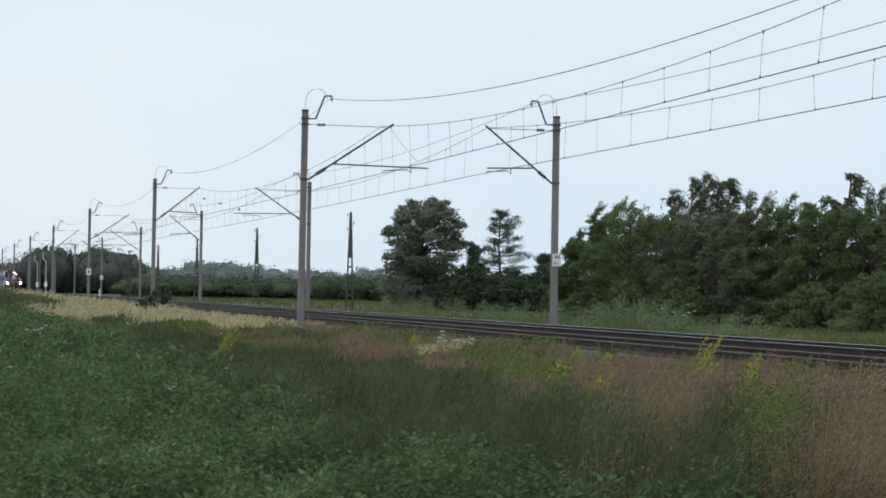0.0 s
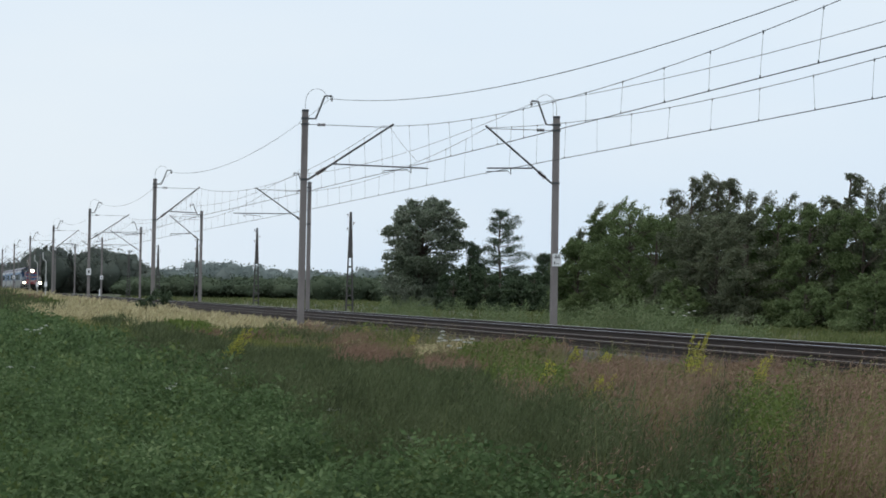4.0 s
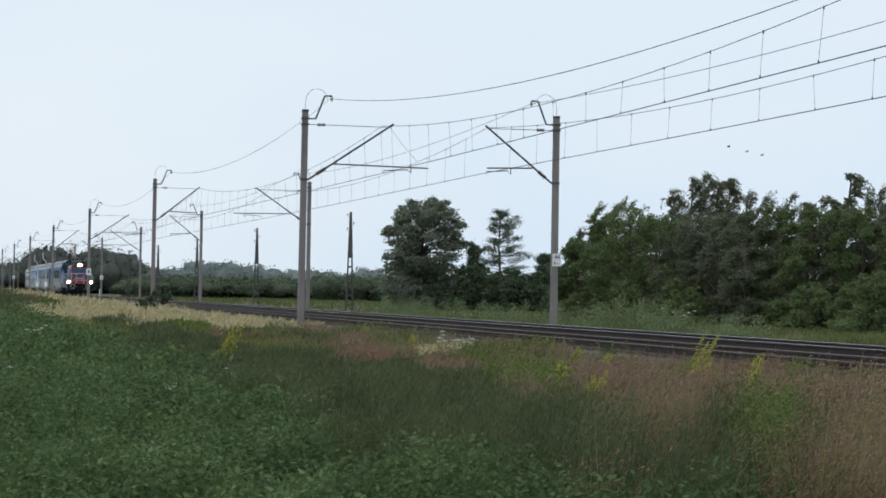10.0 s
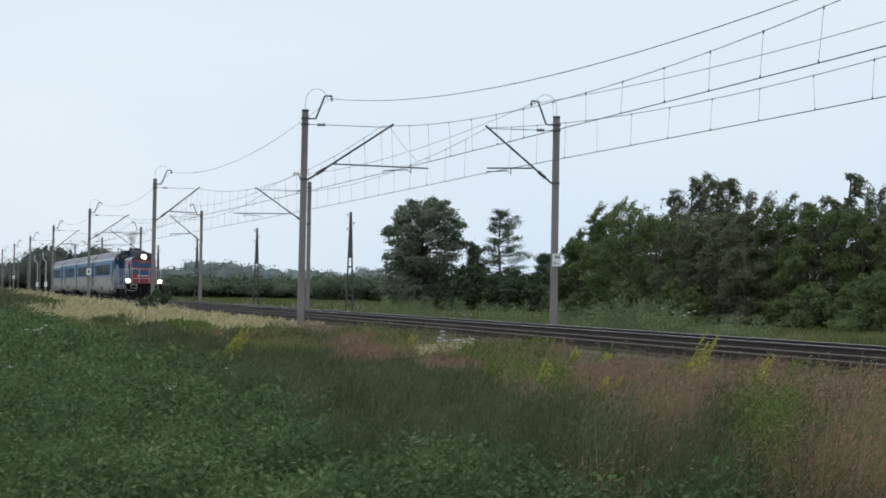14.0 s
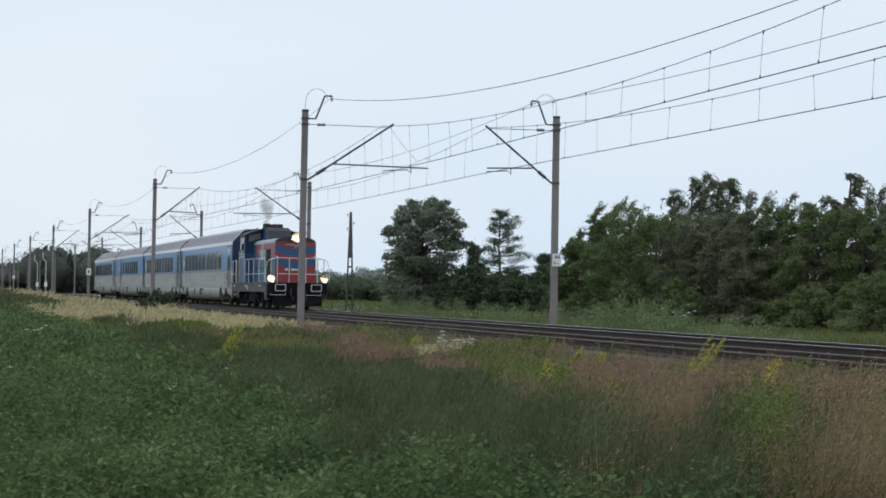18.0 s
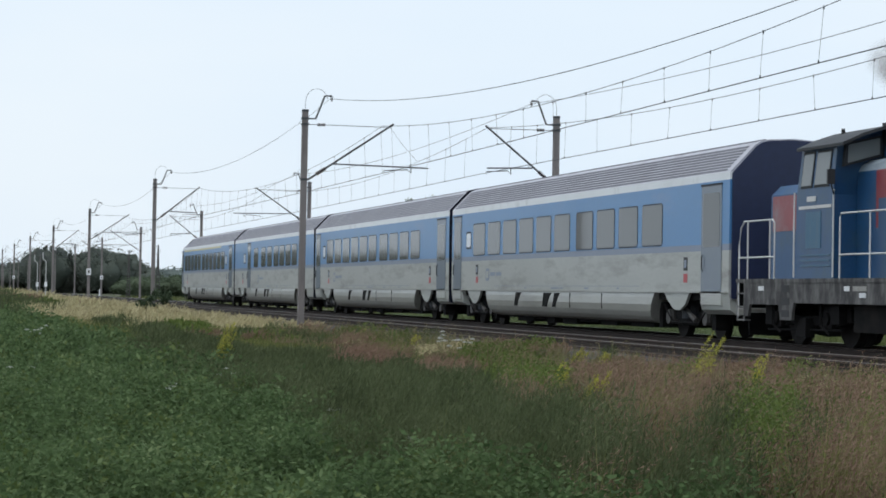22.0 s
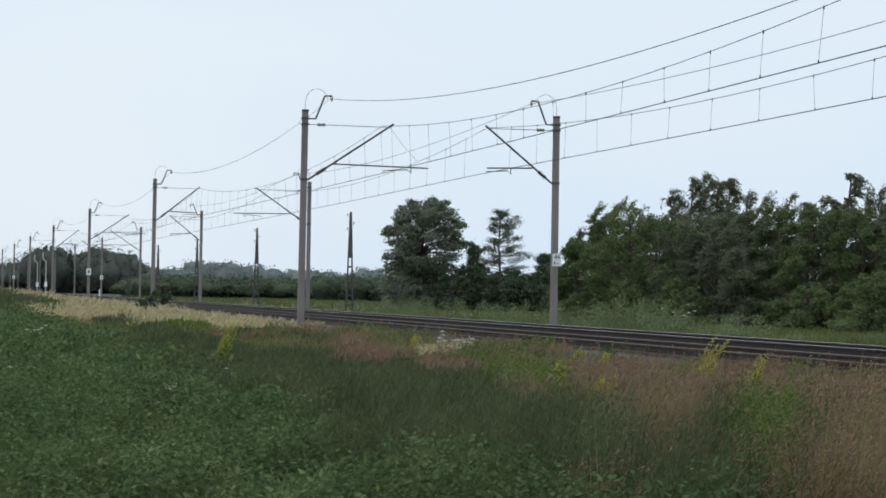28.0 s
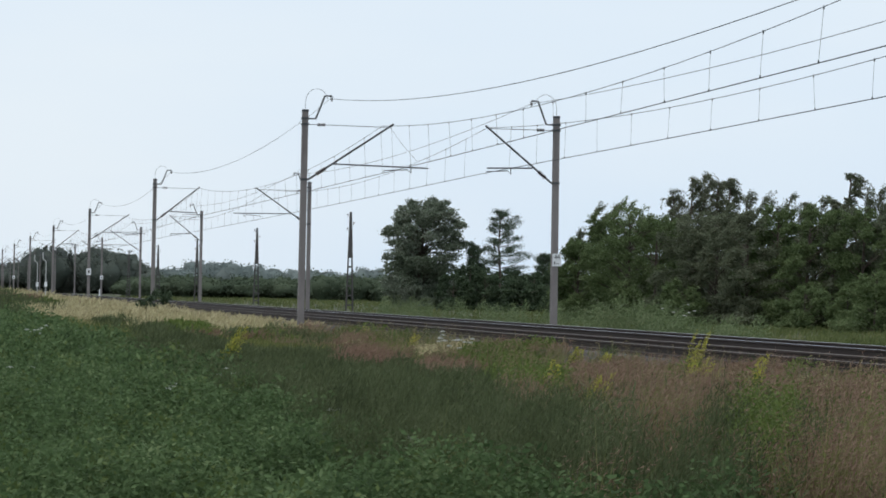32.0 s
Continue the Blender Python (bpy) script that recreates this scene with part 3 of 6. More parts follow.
# leafy weed field
bits, pale = [], []
for x0, x1, n, ln, k in ((-20, -10.5, 12500, 0.050, 15), (-32, -20, 11500, 0.064, 13), (-50, -32, 10000, 0.105, 11), (-90, -50, 12000, 0.15, 6), (-230, -90, 14000, 0.28, 3)):
    base = scatter(n, x0, x1, 0.0, 7.2)
    keep = base[:, 1] < 3.8 + 1.0 * fbm(base[:, :2], 0.5, 21.0) + RNG.normal(0, 0.4, len(base))
    keep |= np.hypot(base[:, 0], base[:, 1]) < 12.2 + 0.8 * fbm(base[:, :2], 0.8, 33.0) + np.clip((base[:, 1] / -base[:, 0] - 0.36) * 20, 0, 1.0)
    base = base[keep]
    g = fbm(base[:, :2], 0.9, 3.0)
    hh = np.clip(0.28 + 0.36 * g + 0.24 * fbm(base[:, :2], 2.2, 4.0) + RNG.uniform(-0.13, 0.15, len(base)), 0.06, 0.72)
    sel = fbm(base[:, :2], 1.3, 40.0) + RNG.uniform(-0.5, 0.5, len(base)) > 0.56
    for mask, store in ((~sel, bits), (sel, pale)):
        store.append(stalk_leaves(base[mask], hh[mask], k, ln, 0.3, ln * 1.05, 0.5, top=0.45))
stuff("weed_field", "dense dark green leafy weeds covering the field", "weeds", bits, M_WEED)
stuff("yellowish_weeds", "yellowish green weeds scattered through the field", "weeds", pale, M_PALE_WEED)

# the margin between field and track: drifts of different plants, each tussock of one kind
KINDS = ("green", "red", "bright", "feather", "dry")
# drifts of one kind: degrees from the track's far end, metres from the field path, half width in degrees, half depth in metres
DRIFTS = ((15.0, 32.0, 1.2, 8.0, "bright"), (14.0, 43.0, 0.6, 6.0, "bright"), (21.1, 21.0, 0.65, 2.0, "bright"), (20.9, 16.0, 0.7, 2.0, "bright"), (23.8, 17.0, 0.5, 1.6, "bright"), (18.7, 30.0, 0.6, 3.0, "bright"),
          (17.2, 28.0, 0.9, 6.0, "red"), (14.9, 22.5, 0.55, 3.2, "red"), (18.3, 17.6, 1.15, 2.8, "red"), (22.7, 13.8, 1.5, 1.9, "red"), (23.2, 20.0, 0.9, 2.0, "red"), (17.4, 12.4, 0.6, 1.0, "red"), (19.7, 24.0, 0.5, 2.0, "red"), (22.5, 16.6, 0.8, 0.9, "feather"), (21.7, 13.0, 0.3, 1.6, "feather"), (18.2, 14.2, 0.8, 0.8, "feather"), (17.3, 21.5, 0.5, 1.6, "green"), (22.4, 18.6, 0.5, 1.2, "green"), (19.9, 20.0, 0.4, 2.0, "green"),
          (11.0, 45.0, 0.8, 4.0, "red"), (9.0, 52.0, 0.9, 4.0, "green"), (13.0, 36.0, 0.8, 4.0, "red"), (19.0, 26.0, 1.3, 2.5, "red"), (3.4, 78.0, 0.9, 14.0, "green"), (7.5, 105.0, 3.2, 22.0, "dry"), (4.6, 62.0, 0.7, 9.0, "green"), (6.4, 72.0, 0.5, 8.0, "bright"), (19.3, 13.2, 0.9, 2.2, "feather"), (15.4, 17.0, 1.7, 4.4, "feather"), (11.5, 26.0, 3.0, 9.0, "feather"), (7.5, 38.0, 2.5, 11.0, "feather"),
          (13.4, 26.0, 0.6, 3.0, "green"), (21.9, 15.0, 0.3, 2.0, "green"), (16.4, 23.0, 0.4, 2.6, "green"), (20.3, 30.5, 0.6, 2.5, "dry"), (23.2, 27.5, 1.2, 2.0, "dry"), (12.9, 50.0, 0.7, 3.0, "dry"), (5.0, 110.0, 3.0, 30.0, "dry"))


def kind_of(c):
    score = {k: fbm(c[:, :2] * np.array([0.45, 1.0]), 0.55, 70.0 + 9 * i) for i, k in enumerate(KINDS)}
    x, y = c[:, 0], c[:, 1]
    deg, dist = np.degrees(np.arctan2(y, -x)), np.hypot(x, y)
    score["dry"] += np.clip((y - 9.4) * 0.55, -0.8, 0.9) - np.where(x > -70, 1.1, 0.0) + np.clip((-x - 60) / 60, 0, 0.7) * (y > 8.2)
    score["feather"] += np.where(y < 7.0, 0.35, -0.3)
    score["red"] += np.where(y > 5.0, 0.0, -0.4) - np.where(x < -32, 0.25, 0.0)
    score["green"] += 0.22
    score["bright"] += -0.40
    for da, dd, ra, rd, k in DRIFTS:
        score[k] = score[k] + 2.6 * np.exp(-(((deg - da) / ra) ** 2 + ((dist - dd) / rd) ** 2) ** 1.5)
    return np.argmax(np.stack([score[k] + RNG.normal(0, 0.12, len(c)) for k in KINDS]), 0)


made = {k: [] for k in KINDS}
for x0, x1, n, rad, dens, w in ((-20, -10.5, 1450, 0.20, 1.0, 0.0060), (-34, -20, 2100, 0.23, 0.66, 0.0085), (-60, -34, 2300, 0.30, 0.42, 0.0135), (-110, -60, 2200, 0.48, 0.27, 0.024), (-230, -110, 2000, 0.9, 0.18, 0.046), (-430, -230, 1400, 1.3, 0.13, 0.085)):
    c, r = tussocks(int(n * 1.2), x0, x1, 2.4, 12.3, rad)
    edge = 3.5 + 1.0 * fbm(c[:, :2], 0.5, 21.0) + RNG.normal(0, 0.35, len(c))
    ok = (c[:, 1] > edge) & (np.hypot(c[:, 0], c[:, 1]) > 12.0)
    c, r = c[ok], r[ok]
    kd = kind_of(c)
    c[:, 2] = np.where(c[:, 1] > 11.6, -0.62 + 0.5 * (c[:, 1] - 11.6), c[:, 2])
    vary = RNG.uniform(0.6, 1.15, len(c)) * (1 + 0.75 * fbm(c[:, :2], 0.7, 13.0)) * (1 + 0.3 * fbm(c[:, :2], 2.0, 15.0))
    for i, k in enumerate(KINDS):
        cc, rr_, vv = c[kd == i], r[kd == i], vary[kd == i]
        if not len(cc):
            continue
        tall = {"green": 0.85, "red": 1.15, "bright": 1.05, "feather": 1.0, "dry": 0.8}[k]
        hgt = low_top(cc, 9.0) * np.clip(tall * (0.30 + 0.50 * vv), 0.25, 1.2)
        if k == "dry":
            hgt *= np.clip((13.2 - cc[:, 1]) / 2.0, 0.45, 1.0)
        if k in ("green", "red", "dry"):
            num = max(5, int({"green": 64, "red": 58, "dry": 46}[k] * dens))
            b, dome = tuft_bases(cc, rr_, num)
            hh = np.repeat(hgt, num) * dome
            v, q, tips = blades(b, hh, w * (0.8 if k == "red" else 1.1), (0.0, {"green": 0.10, "red": 0.14, "dry": 0.12}[k], 0.0), 0.5, joints=2 if x1 > -21 else 1)
            made["green" if k == "red" else k].append((v, q))
            if k != "green":
                m = 15 if k == "red" else 2
                nn = len(tips) * m
                drop = RNG.uniform(-0.03, 0.30 if k == "red" else 0.12, nn)
                pos = np.repeat(tips, m, 0) - np.stack([RNG.normal(0, 0.045, nn), RNG.normal(0, 0.045, nn) + drop * 0.45, drop * np.repeat(hh, m) / 0.6], 1)
                made[k].append(leaves(pos, (6.5 if k == "red" else 9) * w, (0.9 if k == "red" else 1.5) * w, 1.0, (0.0, 0.9, 0)))
        else:
            num = max(5, int({"bright": 44, "feather": 30}[k] * dens))
            b, dome = tuft_bases(cc, rr_, num)
            ln = w * (8.5 if k == "bright" else 9.5)
            hh = np.repeat(hgt, num) * dome
            if k == "bright":
                made[k].append(stalk_leaves(b, hh, 9, ln, 0.6, ln * 0.45, 0.30, (0, 0.3, 0)))
            else:
                v, q, tips = blades(b, hh, w * 0.9, (0.0, 0.12, 0.0), 0.22, joints=1)
                made[k].append((v, q))
                made[k].append(stalk_leaves(b, hh, 6, ln * 1.3, 1.6, ln * 0.35, 0.10, (0, 0.4, 0), top=0.55))
stuff("green_grass", "tall green grass on the margin between field and track", "grass", made["green"], M_GREEN_GRASS)
stuff("reddish_grass", "drifts of reddish brown flowering grass blown by the wind", "grass", made["red"], M_RED_GRASS)
stuff("bright_weeds", "bright green leafy weed bushes among the grass", "weeds", made["bright"], M_BRIGHT)
stuff("feathery_weeds", "feathery grey-green weeds along the edge of the field", "weeds", made["feather"], M_FEATHER)
stuff("dry_grass", "straw-coloured dry grass along the ballast", "grass", made["dry"], M_DRY_GRASS)

# single straw stalks that stand up before the rails
bits = []
base = scatter(1300, -64, -17, 8.8, 11.9)
v, q, tips = blades(base, 0.62, 0.008, (0.0, 0.20, 0.0), 0.25)
bits.append((v, q))
pos = np.repeat(tips, 10, 0) - np.stack([RNG.normal(0, 0.012, len(tips) * 10), RNG.normal(0.03, 0.015, len(tips) * 10), RNG.uniform(-0.02, 0.16, len(tips) * 10)], 1)
bits.append(leaves(pos, 0.045, 0.011, 0.9, (0, 0.5, 0)))
stuff("straw_stalks", "tall dry grass stalks with seed heads before the rails", "grass", bits, M_STRAW)

# meadow beyond the tracks
bits, tall = [], []
for x0, x1, y0, y1, n, rad, k, w, h in ((-78, -38, 21.3, 42, 2600, 0.55, 18, 0.032, 0.56), (-150, -75, 21.3, 70, 2600, 0.8, 16, 0.045, 0.50), (-430, -150, 21.3, 150, 4200, 1.4, 9, 0.12, 0.55)):
    c, r = tussocks(n, x0, x1, y0, y1, rad)
    hgt = h * 0.8 * (1 + 0.5 * fbm(c[:, :2], 0.12, 27.0))
    hgt *= np.clip((c[:, 1] - 20.7) / 3.0, 0.25, 1.0)
    b, dome = tuft_bases(c, r, k)
    v, q, tips = blades(b, np.repeat(hgt, k) * dome, w, (0.0, 0.2, 0.0), 0.5, joints=2 if x1 > -70 else 1)
    bits.append((v, q))
for cx, cy, rx, ry, n, h in ((-76, 24.2, 1.6, 0.75, 34, 1.65), (-66.5, 23.7, 1.8, 0.65, 30, 1.2), (-95, 25.5, 6, 1.0, 26, 1.4), (-125, 27, 8, 1.5, 30, 1.5)):
    c = np.stack([RNG.normal(cx, rx, n), RNG.normal(cy, ry, n), np.full(n, -0.78)], 1)
    b, dome = tuft_bases(c, np.full(n, 0.34), 22)
    tall.append(stalk_leaves(b, h * dome * np.repeat(RNG.uniform(0.75, 1.1, n), 22), 9, 0.12, 1.1, 0.06, 0.28, (0, 0.9, 0)))
stuff("meadow", "green meadow grass between the tracks and the trees", "grass", bits, M_MEADOW)
stuff("tall_weeds", "pale green tall weeds leaning with the wind beyond the tracks", "weeds", tall, M_MUGWORT)


# single plants that stand out
def goldenrod(x, y, z_ground, h, seed, label="yellow-green goldenrod plant standing above the grass"):
    rg = np.random.default_rng(seed)
    t = thing("goldenrod_plant", label, "plant", "goldenrod plants on the margin", (x, y, z_ground))
    n = 6
    lv, fv = [], []
    bm = BM()
    for k in range(n):
        a = rg.uniform(0, 6.28)
        d = rg.uniform(0.02, 0.16)
        hh = h * (1 - 0.22 * k / n * rg.uniform(0.6, 1.6))
        tip = np.array([math.cos(a) * d, math.sin(a) * d + 0.17 * hh, hh])
        foot = np.array([math.cos(a) * 0.04, math.sin(a) * 0.04, -0.05])
        tube(bm, [tuple(foot), tuple(foot * 0.5 + tip * 0.5 - np.array([0, 0.10 * hh, 0])), tuple(tip)], 0.006, 5, 0.0025)
        u = rg.uniform(0.12, 0.72, 60)[:, None]
        lv.append(leaves(foot + (tip - foot) * u - np.array([0, 0.10 * hh, 0]) * (4 * u * (1 - u)), 0.085, 0.018, 0.5, (0, 0.3, 0), rg))
        u = rg.uniform(0.5, 1.0, 150)[:, None]
        p = foot + (tip - foot) * u - np.array([0, 0.10 * hh, 0]) * (4 * u * (1 - u))
        p = p + rg.normal(size=(150, 3)) * (1.06 - u) * 0.09 * np.array([1, 1, 0.5])
        fv.append(leaves(p, 0.034, 0.010, 0.9, (0, 0.4, 0), rg))
    part("stem", bm, M_BARK, t, "thin stems")
    v, q = joined(lv)
    tagged(mesh_np("foliage", v, q, M_BRIGHT, t), kind="stuff")
    v, q = joined(fv)
    tagged(mesh_np("flower_head", v, q, M_YELLOW_FLOWER, t), "yellow-green flower spikes", kind="stuff")
    return t


GOLD = [goldenrod(*a) for a in ((-28.3, 9.94, -0.58, 1.05, 1), (-27.6, 9.55, -0.58, 0.74, 12), (-27.2, 9.6, -0.58, 0.70, 13), (-35.7, 4.62, -0.6, 0.98, 2), (-24.3, 9.2, -0.58, 0.86, 3), (-38.7, 11.3, -0.5, 0.50, 4), (-24.7, 6.9, -0.6, 0.78, 5), (-37.2, 11.35, -0.5, 0.46, 6), (-58.0, 11.2, -0.5, 0.52, 7), (-24.2, 7.3, -0.6, 0.66, 8), (-52.5, 11.3, -0.5, 0.45, 9), (-12.4, 5.05, -0.6, 0.42, 10), (-15.2, 6.3, -0.6, 0.5, 11))]


def leafy_weed(x, y, h, seed, label="single pale green leafy weed standing in the margin"):
    rg = np.random.default_rng(seed)
    t = thing("leafy_weed_plant", label, "plant", "leafy weeds at the field's edge", (x, y, -0.62))
    bm = BM()
    lv = []
    for k in range(3):
        tip = np.array([rg.normal(0, 0.05), 0.10 * h + rg.normal(0, 0.06), h * rg.uniform(0.75, 1.0)])
        tube(bm, [(0, 0, -0.05), tuple(tip * 0.5 - np.array([0, 0.02, 0])), tuple(tip)], 0.005, 5, 0.002)
        u = rg.uniform(0.15, 1.0, 46)[:, None]
        lv.append(leaves(tip * u, 0.075, 0.017, 0.5, (0, 0.25, 0), rg))
    part("stem", bm, M_BARK, t)
    v, q = joined(lv)
    tagged(mesh_np("foliage", v, q, M_BRIGHT, t), kind="stuff")
    return t


for i, a in enumerate(((-13.2, 5.05, 0.60), (-13.0, 5.25, 0.56), (-12.6, 5.6, 0.58), (-13.6, 4.0, 0.5), (-15.0, 3.4, 0.5), (-17.0, 4.3, 0.52), (-12.9, 4.6, 0.5), (-14.2, 5.9, 0.62))):
    leafy_weed(*a, 300 + i)


def umbels(x, y, h, n, r, seed, label="white umbel flowers on thin green stems"):
    rg = np.random.default_rng(seed)
    t = thing("white_flower_plant", label, "flower", "white flowers in the weeds", (x, y, -0.6))
    for k in range(n):
        ax, ay = rg.normal(0, r, 2)
        hh = h + rg.normal(0, 0.09 if x < -40 else 0.03)
        bm = BM()
        tube(bm, [(ax * 0.4, ay * 0.4, -0.05), (ax * 0.8, ay * 0.8, hh * 0.6), (ax, ay, hh)], 0.004, 5, 0.002)
        s = part("stem", bm, M_BRIGHT, t)
        a, u = rg.uniform(0, 6.28, 60), np.sqrt(rg.uniform(0, 1, 60)) * (0.045 if x < -40 else 0.04)
        p = np.stack([ax + np.cos(a) * u, ay + np.sin(a) * u, hh + 0.012 - u * 0.25], 1)
        v, q = leaves(p, 0.024 if x < -40 else 0.018, 0.020 if x < -40 else 0.015, 0.5, (0, 0, 0), rg)
        mesh_np("umbel", v, q, M_WHITE_FLOWER, s)
    return t


for i, a in enumerate(((-42.9, 9.80, 0.58, 5, 0.10), (-41.8, 9.95, 0.56, 8, 0.14), (-67.2, 23.0, 1.00, 9, 0.22), (-53.0, 2.9, 0.46, 9, 0.35), (-55.0, 3.2, 0.46, 7, 0.35), (-30.6, 1.45, 0.42, 5, 0.14), (-24.6, 2.62, 0.44, 4, 0.08), (-20.6, 3.75, 0.42, 2, 0.04), (-28.9, 3.77, 0.45, 2, 0.05), (-16.7, 3.59, 0.42, 1, 0.02), (-28.7, 3.86, 0.42, 2, 0.05))):
    umbels(*a, 100 + i)


def tree(name, label, x, y, h, spread, mat, leaf, count, seed, clumps=40, low=0.08, shape="round", base_z=-0.8, sprays=40):
    """Tapered trunk, forked limbs, a crown of leafy lobes with hollows between them, and outer twigs bent by the wind."""
    rg = np.random.default_rng(seed)
    rr = random.Random(seed)
    t = thing(name, label, "tree", at=(x, y, base_z))
    lean = np.array([rr.uniform(-0.03, 0.03), rr.uniform(0.0, 0.05) if shape != "willow" else 0.0])
    bm = BM()
    bow = 0.04 / h if shape in ("birch", "sparse") else 0.0
    mid = lambda z: np.array([lean[0] * z, lean[1] * z + bow * z * z, z])
    tube(bm, [tuple(mid(h * f)) for f in (0, 0.25, 0.5, 0.75, 0.92)], h * 0.020, 7, h * 0.004)
    part("trunk", bm, M_BARK, t)
    cs, rad_ = [], []
    limbs = BM()
    airy = shape in ("birch", "sparse")
    for k in range(clumps):
        u = low + (1 - low) * (k + rr.uniform(0, 1)) / clumps
        if shape == "round":
            wide = math.sqrt(max(0.03, 1 - abs((u - 0.42) / 0.60) ** 2.4))
        elif shape == "willow":
            wide = math.sqrt(max(0.04, 1 - abs((u - 0.48) / 0.55) ** 3.0)) * (1.0 + 0.10 * math.sin(u * 11 + seed))
        elif shape == "birch":
            wide = min(1.0, 0.25 + 1.5 * (1 - u)) * (0.8 + 0.25 * math.sin(u * 13 + seed))
        else:
            wide = min(1.0, 0.30 + 1.2 * (1 - u))
        a, q = rr.uniform(0, 2 * math.pi), rr.uniform(0.25, 1.0) ** 0.6
        size = spread * rr.uniform(0.20, 0.36) * (1.12 - 0.5 * u) * (0.55 if airy else 1.0)
        reach = max(0.0, spread * wide * q - size * 0.5)
        c = mid(u * h * 0.97 - size * 0.6) + np.array([math.cos(a) * reach, math.sin(a) * reach, 0.0])
        cs.append(c)
        rad_.append(size)
        foot = mid(max(h * 0.06, c[2] - reach * rr.uniform(0.5, 0.9)))
        elbow = foot * 0.45 + c * 0.55 + np.array([0, 0, 0.08 * reach])
        tube(limbs, [tuple(foot), tuple(elbow), tuple(c)], h * 0.0055, 5, h * 0.0015)
    cc, rad_ = np.array(cs), np.array(rad_)
    w = rad_ ** 2
    pick = rg.choice(len(cc), count, p=w / w.sum())
    d = rg.normal(size=(count, 3))
    d /= np.linalg.norm(d, axis=1)[:, None]
    d[:, 2] = np.where(rg.uniform(size=count) < 0.7, np.abs(d[:, 2]), d[:, 2])
    # each lobe is knobbly, so its outline is uneven
    knob = 1 + 0.34 * np.sin(5.1 * d[:, 0] + pick * 1.7) * np.sin(4.3 * d[:, 1] + pick * 2.9) + 0.25 * np.sin(7.3 * d[:, 2] + pick)
    shell = rg.uniform(0.25, 1.0, count) ** (0.6 if airy else 0.35) * knob
    p = cc[pick] + d * (rad_[pick] * shell)[:, None] * np.array([1.0, 1.0, 0.78])
    p[:, 1] += 0.10 * np.clip(p[:, 2] - cc[pick][:, 2], 0, 9)
    # outer twigs
    reach_ = np.hypot(cc[:, 0], cc[:, 1]) / spread + 1.6 * cc[:, 2] / h + rg.normal(0, 0.25, len(cc))
    order = np.argsort(reach_)[::-1][:max(6, len(cc) * 3 // 5)]
    more = []
    for k in range(sprays):
        i = order[k % len(order)]
        out = cc[i] - mid(cc[i][2] * 0.75)
        out /= max(0.3, np.linalg.norm(out))
        way = out * 0.8 + rg.normal(0, 0.32, 3) + np.array([0, 0.25, 0.35])
        if shape == "birch":
            ln, drop, per, jit = rg.uniform(0.45, 0.95) * spread, 1.1, 46, 0.07
        elif shape == "sparse":
            ln, drop, per, jit = rg.uniform(0.06, 0.13) * h, 0.15, 46, 0.11
            way[2] += 0.4
        elif shape == "willow":
            ln, drop, per, jit = rg.uniform(0.05, 0.09) * h, 0.45, 70, 0.22
        else:
            ln, drop, per, jit = rg.uniform(0.04, 0.10) * h, 0.15, 60, 0.13
        way *= min(1.0, 1.1 / np.linalg.norm(way))
        foot = cc[i] + out * rad_[i] * 0.4
        at = lambda f: foot + way * f * ln + np.array([0, 0.35 * f * f * ln, -drop * f * f * ln])
        tube(limbs, [tuple(at(f)) for f in (0, 0.4, 0.75, 1.0)], 0.022, 3, 0.006, caps=False)
        f = (rg.uniform(0.1, 1.03, per) ** (0.6 if shape == "sparse" else 0.9))[:, None]
        more.append(foot + way * f * ln + np.array([0, 0.35, -drop]) * f * f * ln + rg.normal(size=(per, 3)) * jit * (1.25 - 0.75 * f))
    part("limb", limbs, M_BARK, t)
    p = np.concatenate([p] + more)
    v, q = leaves(p, leaf, leaf * (0.5 if airy else 0.66), -0.15 if shape == "birch" else 0.1, (0, 0.5, 0), rg)
    keep = np.repeat(v.reshape(-1, 4, 3)[:, 0, 2] > 0.12, 4)
    v = v[keep]
    mesh_np("crown", v, np.arange(len(v)).reshape(-1, 4), mat, t)
    return t


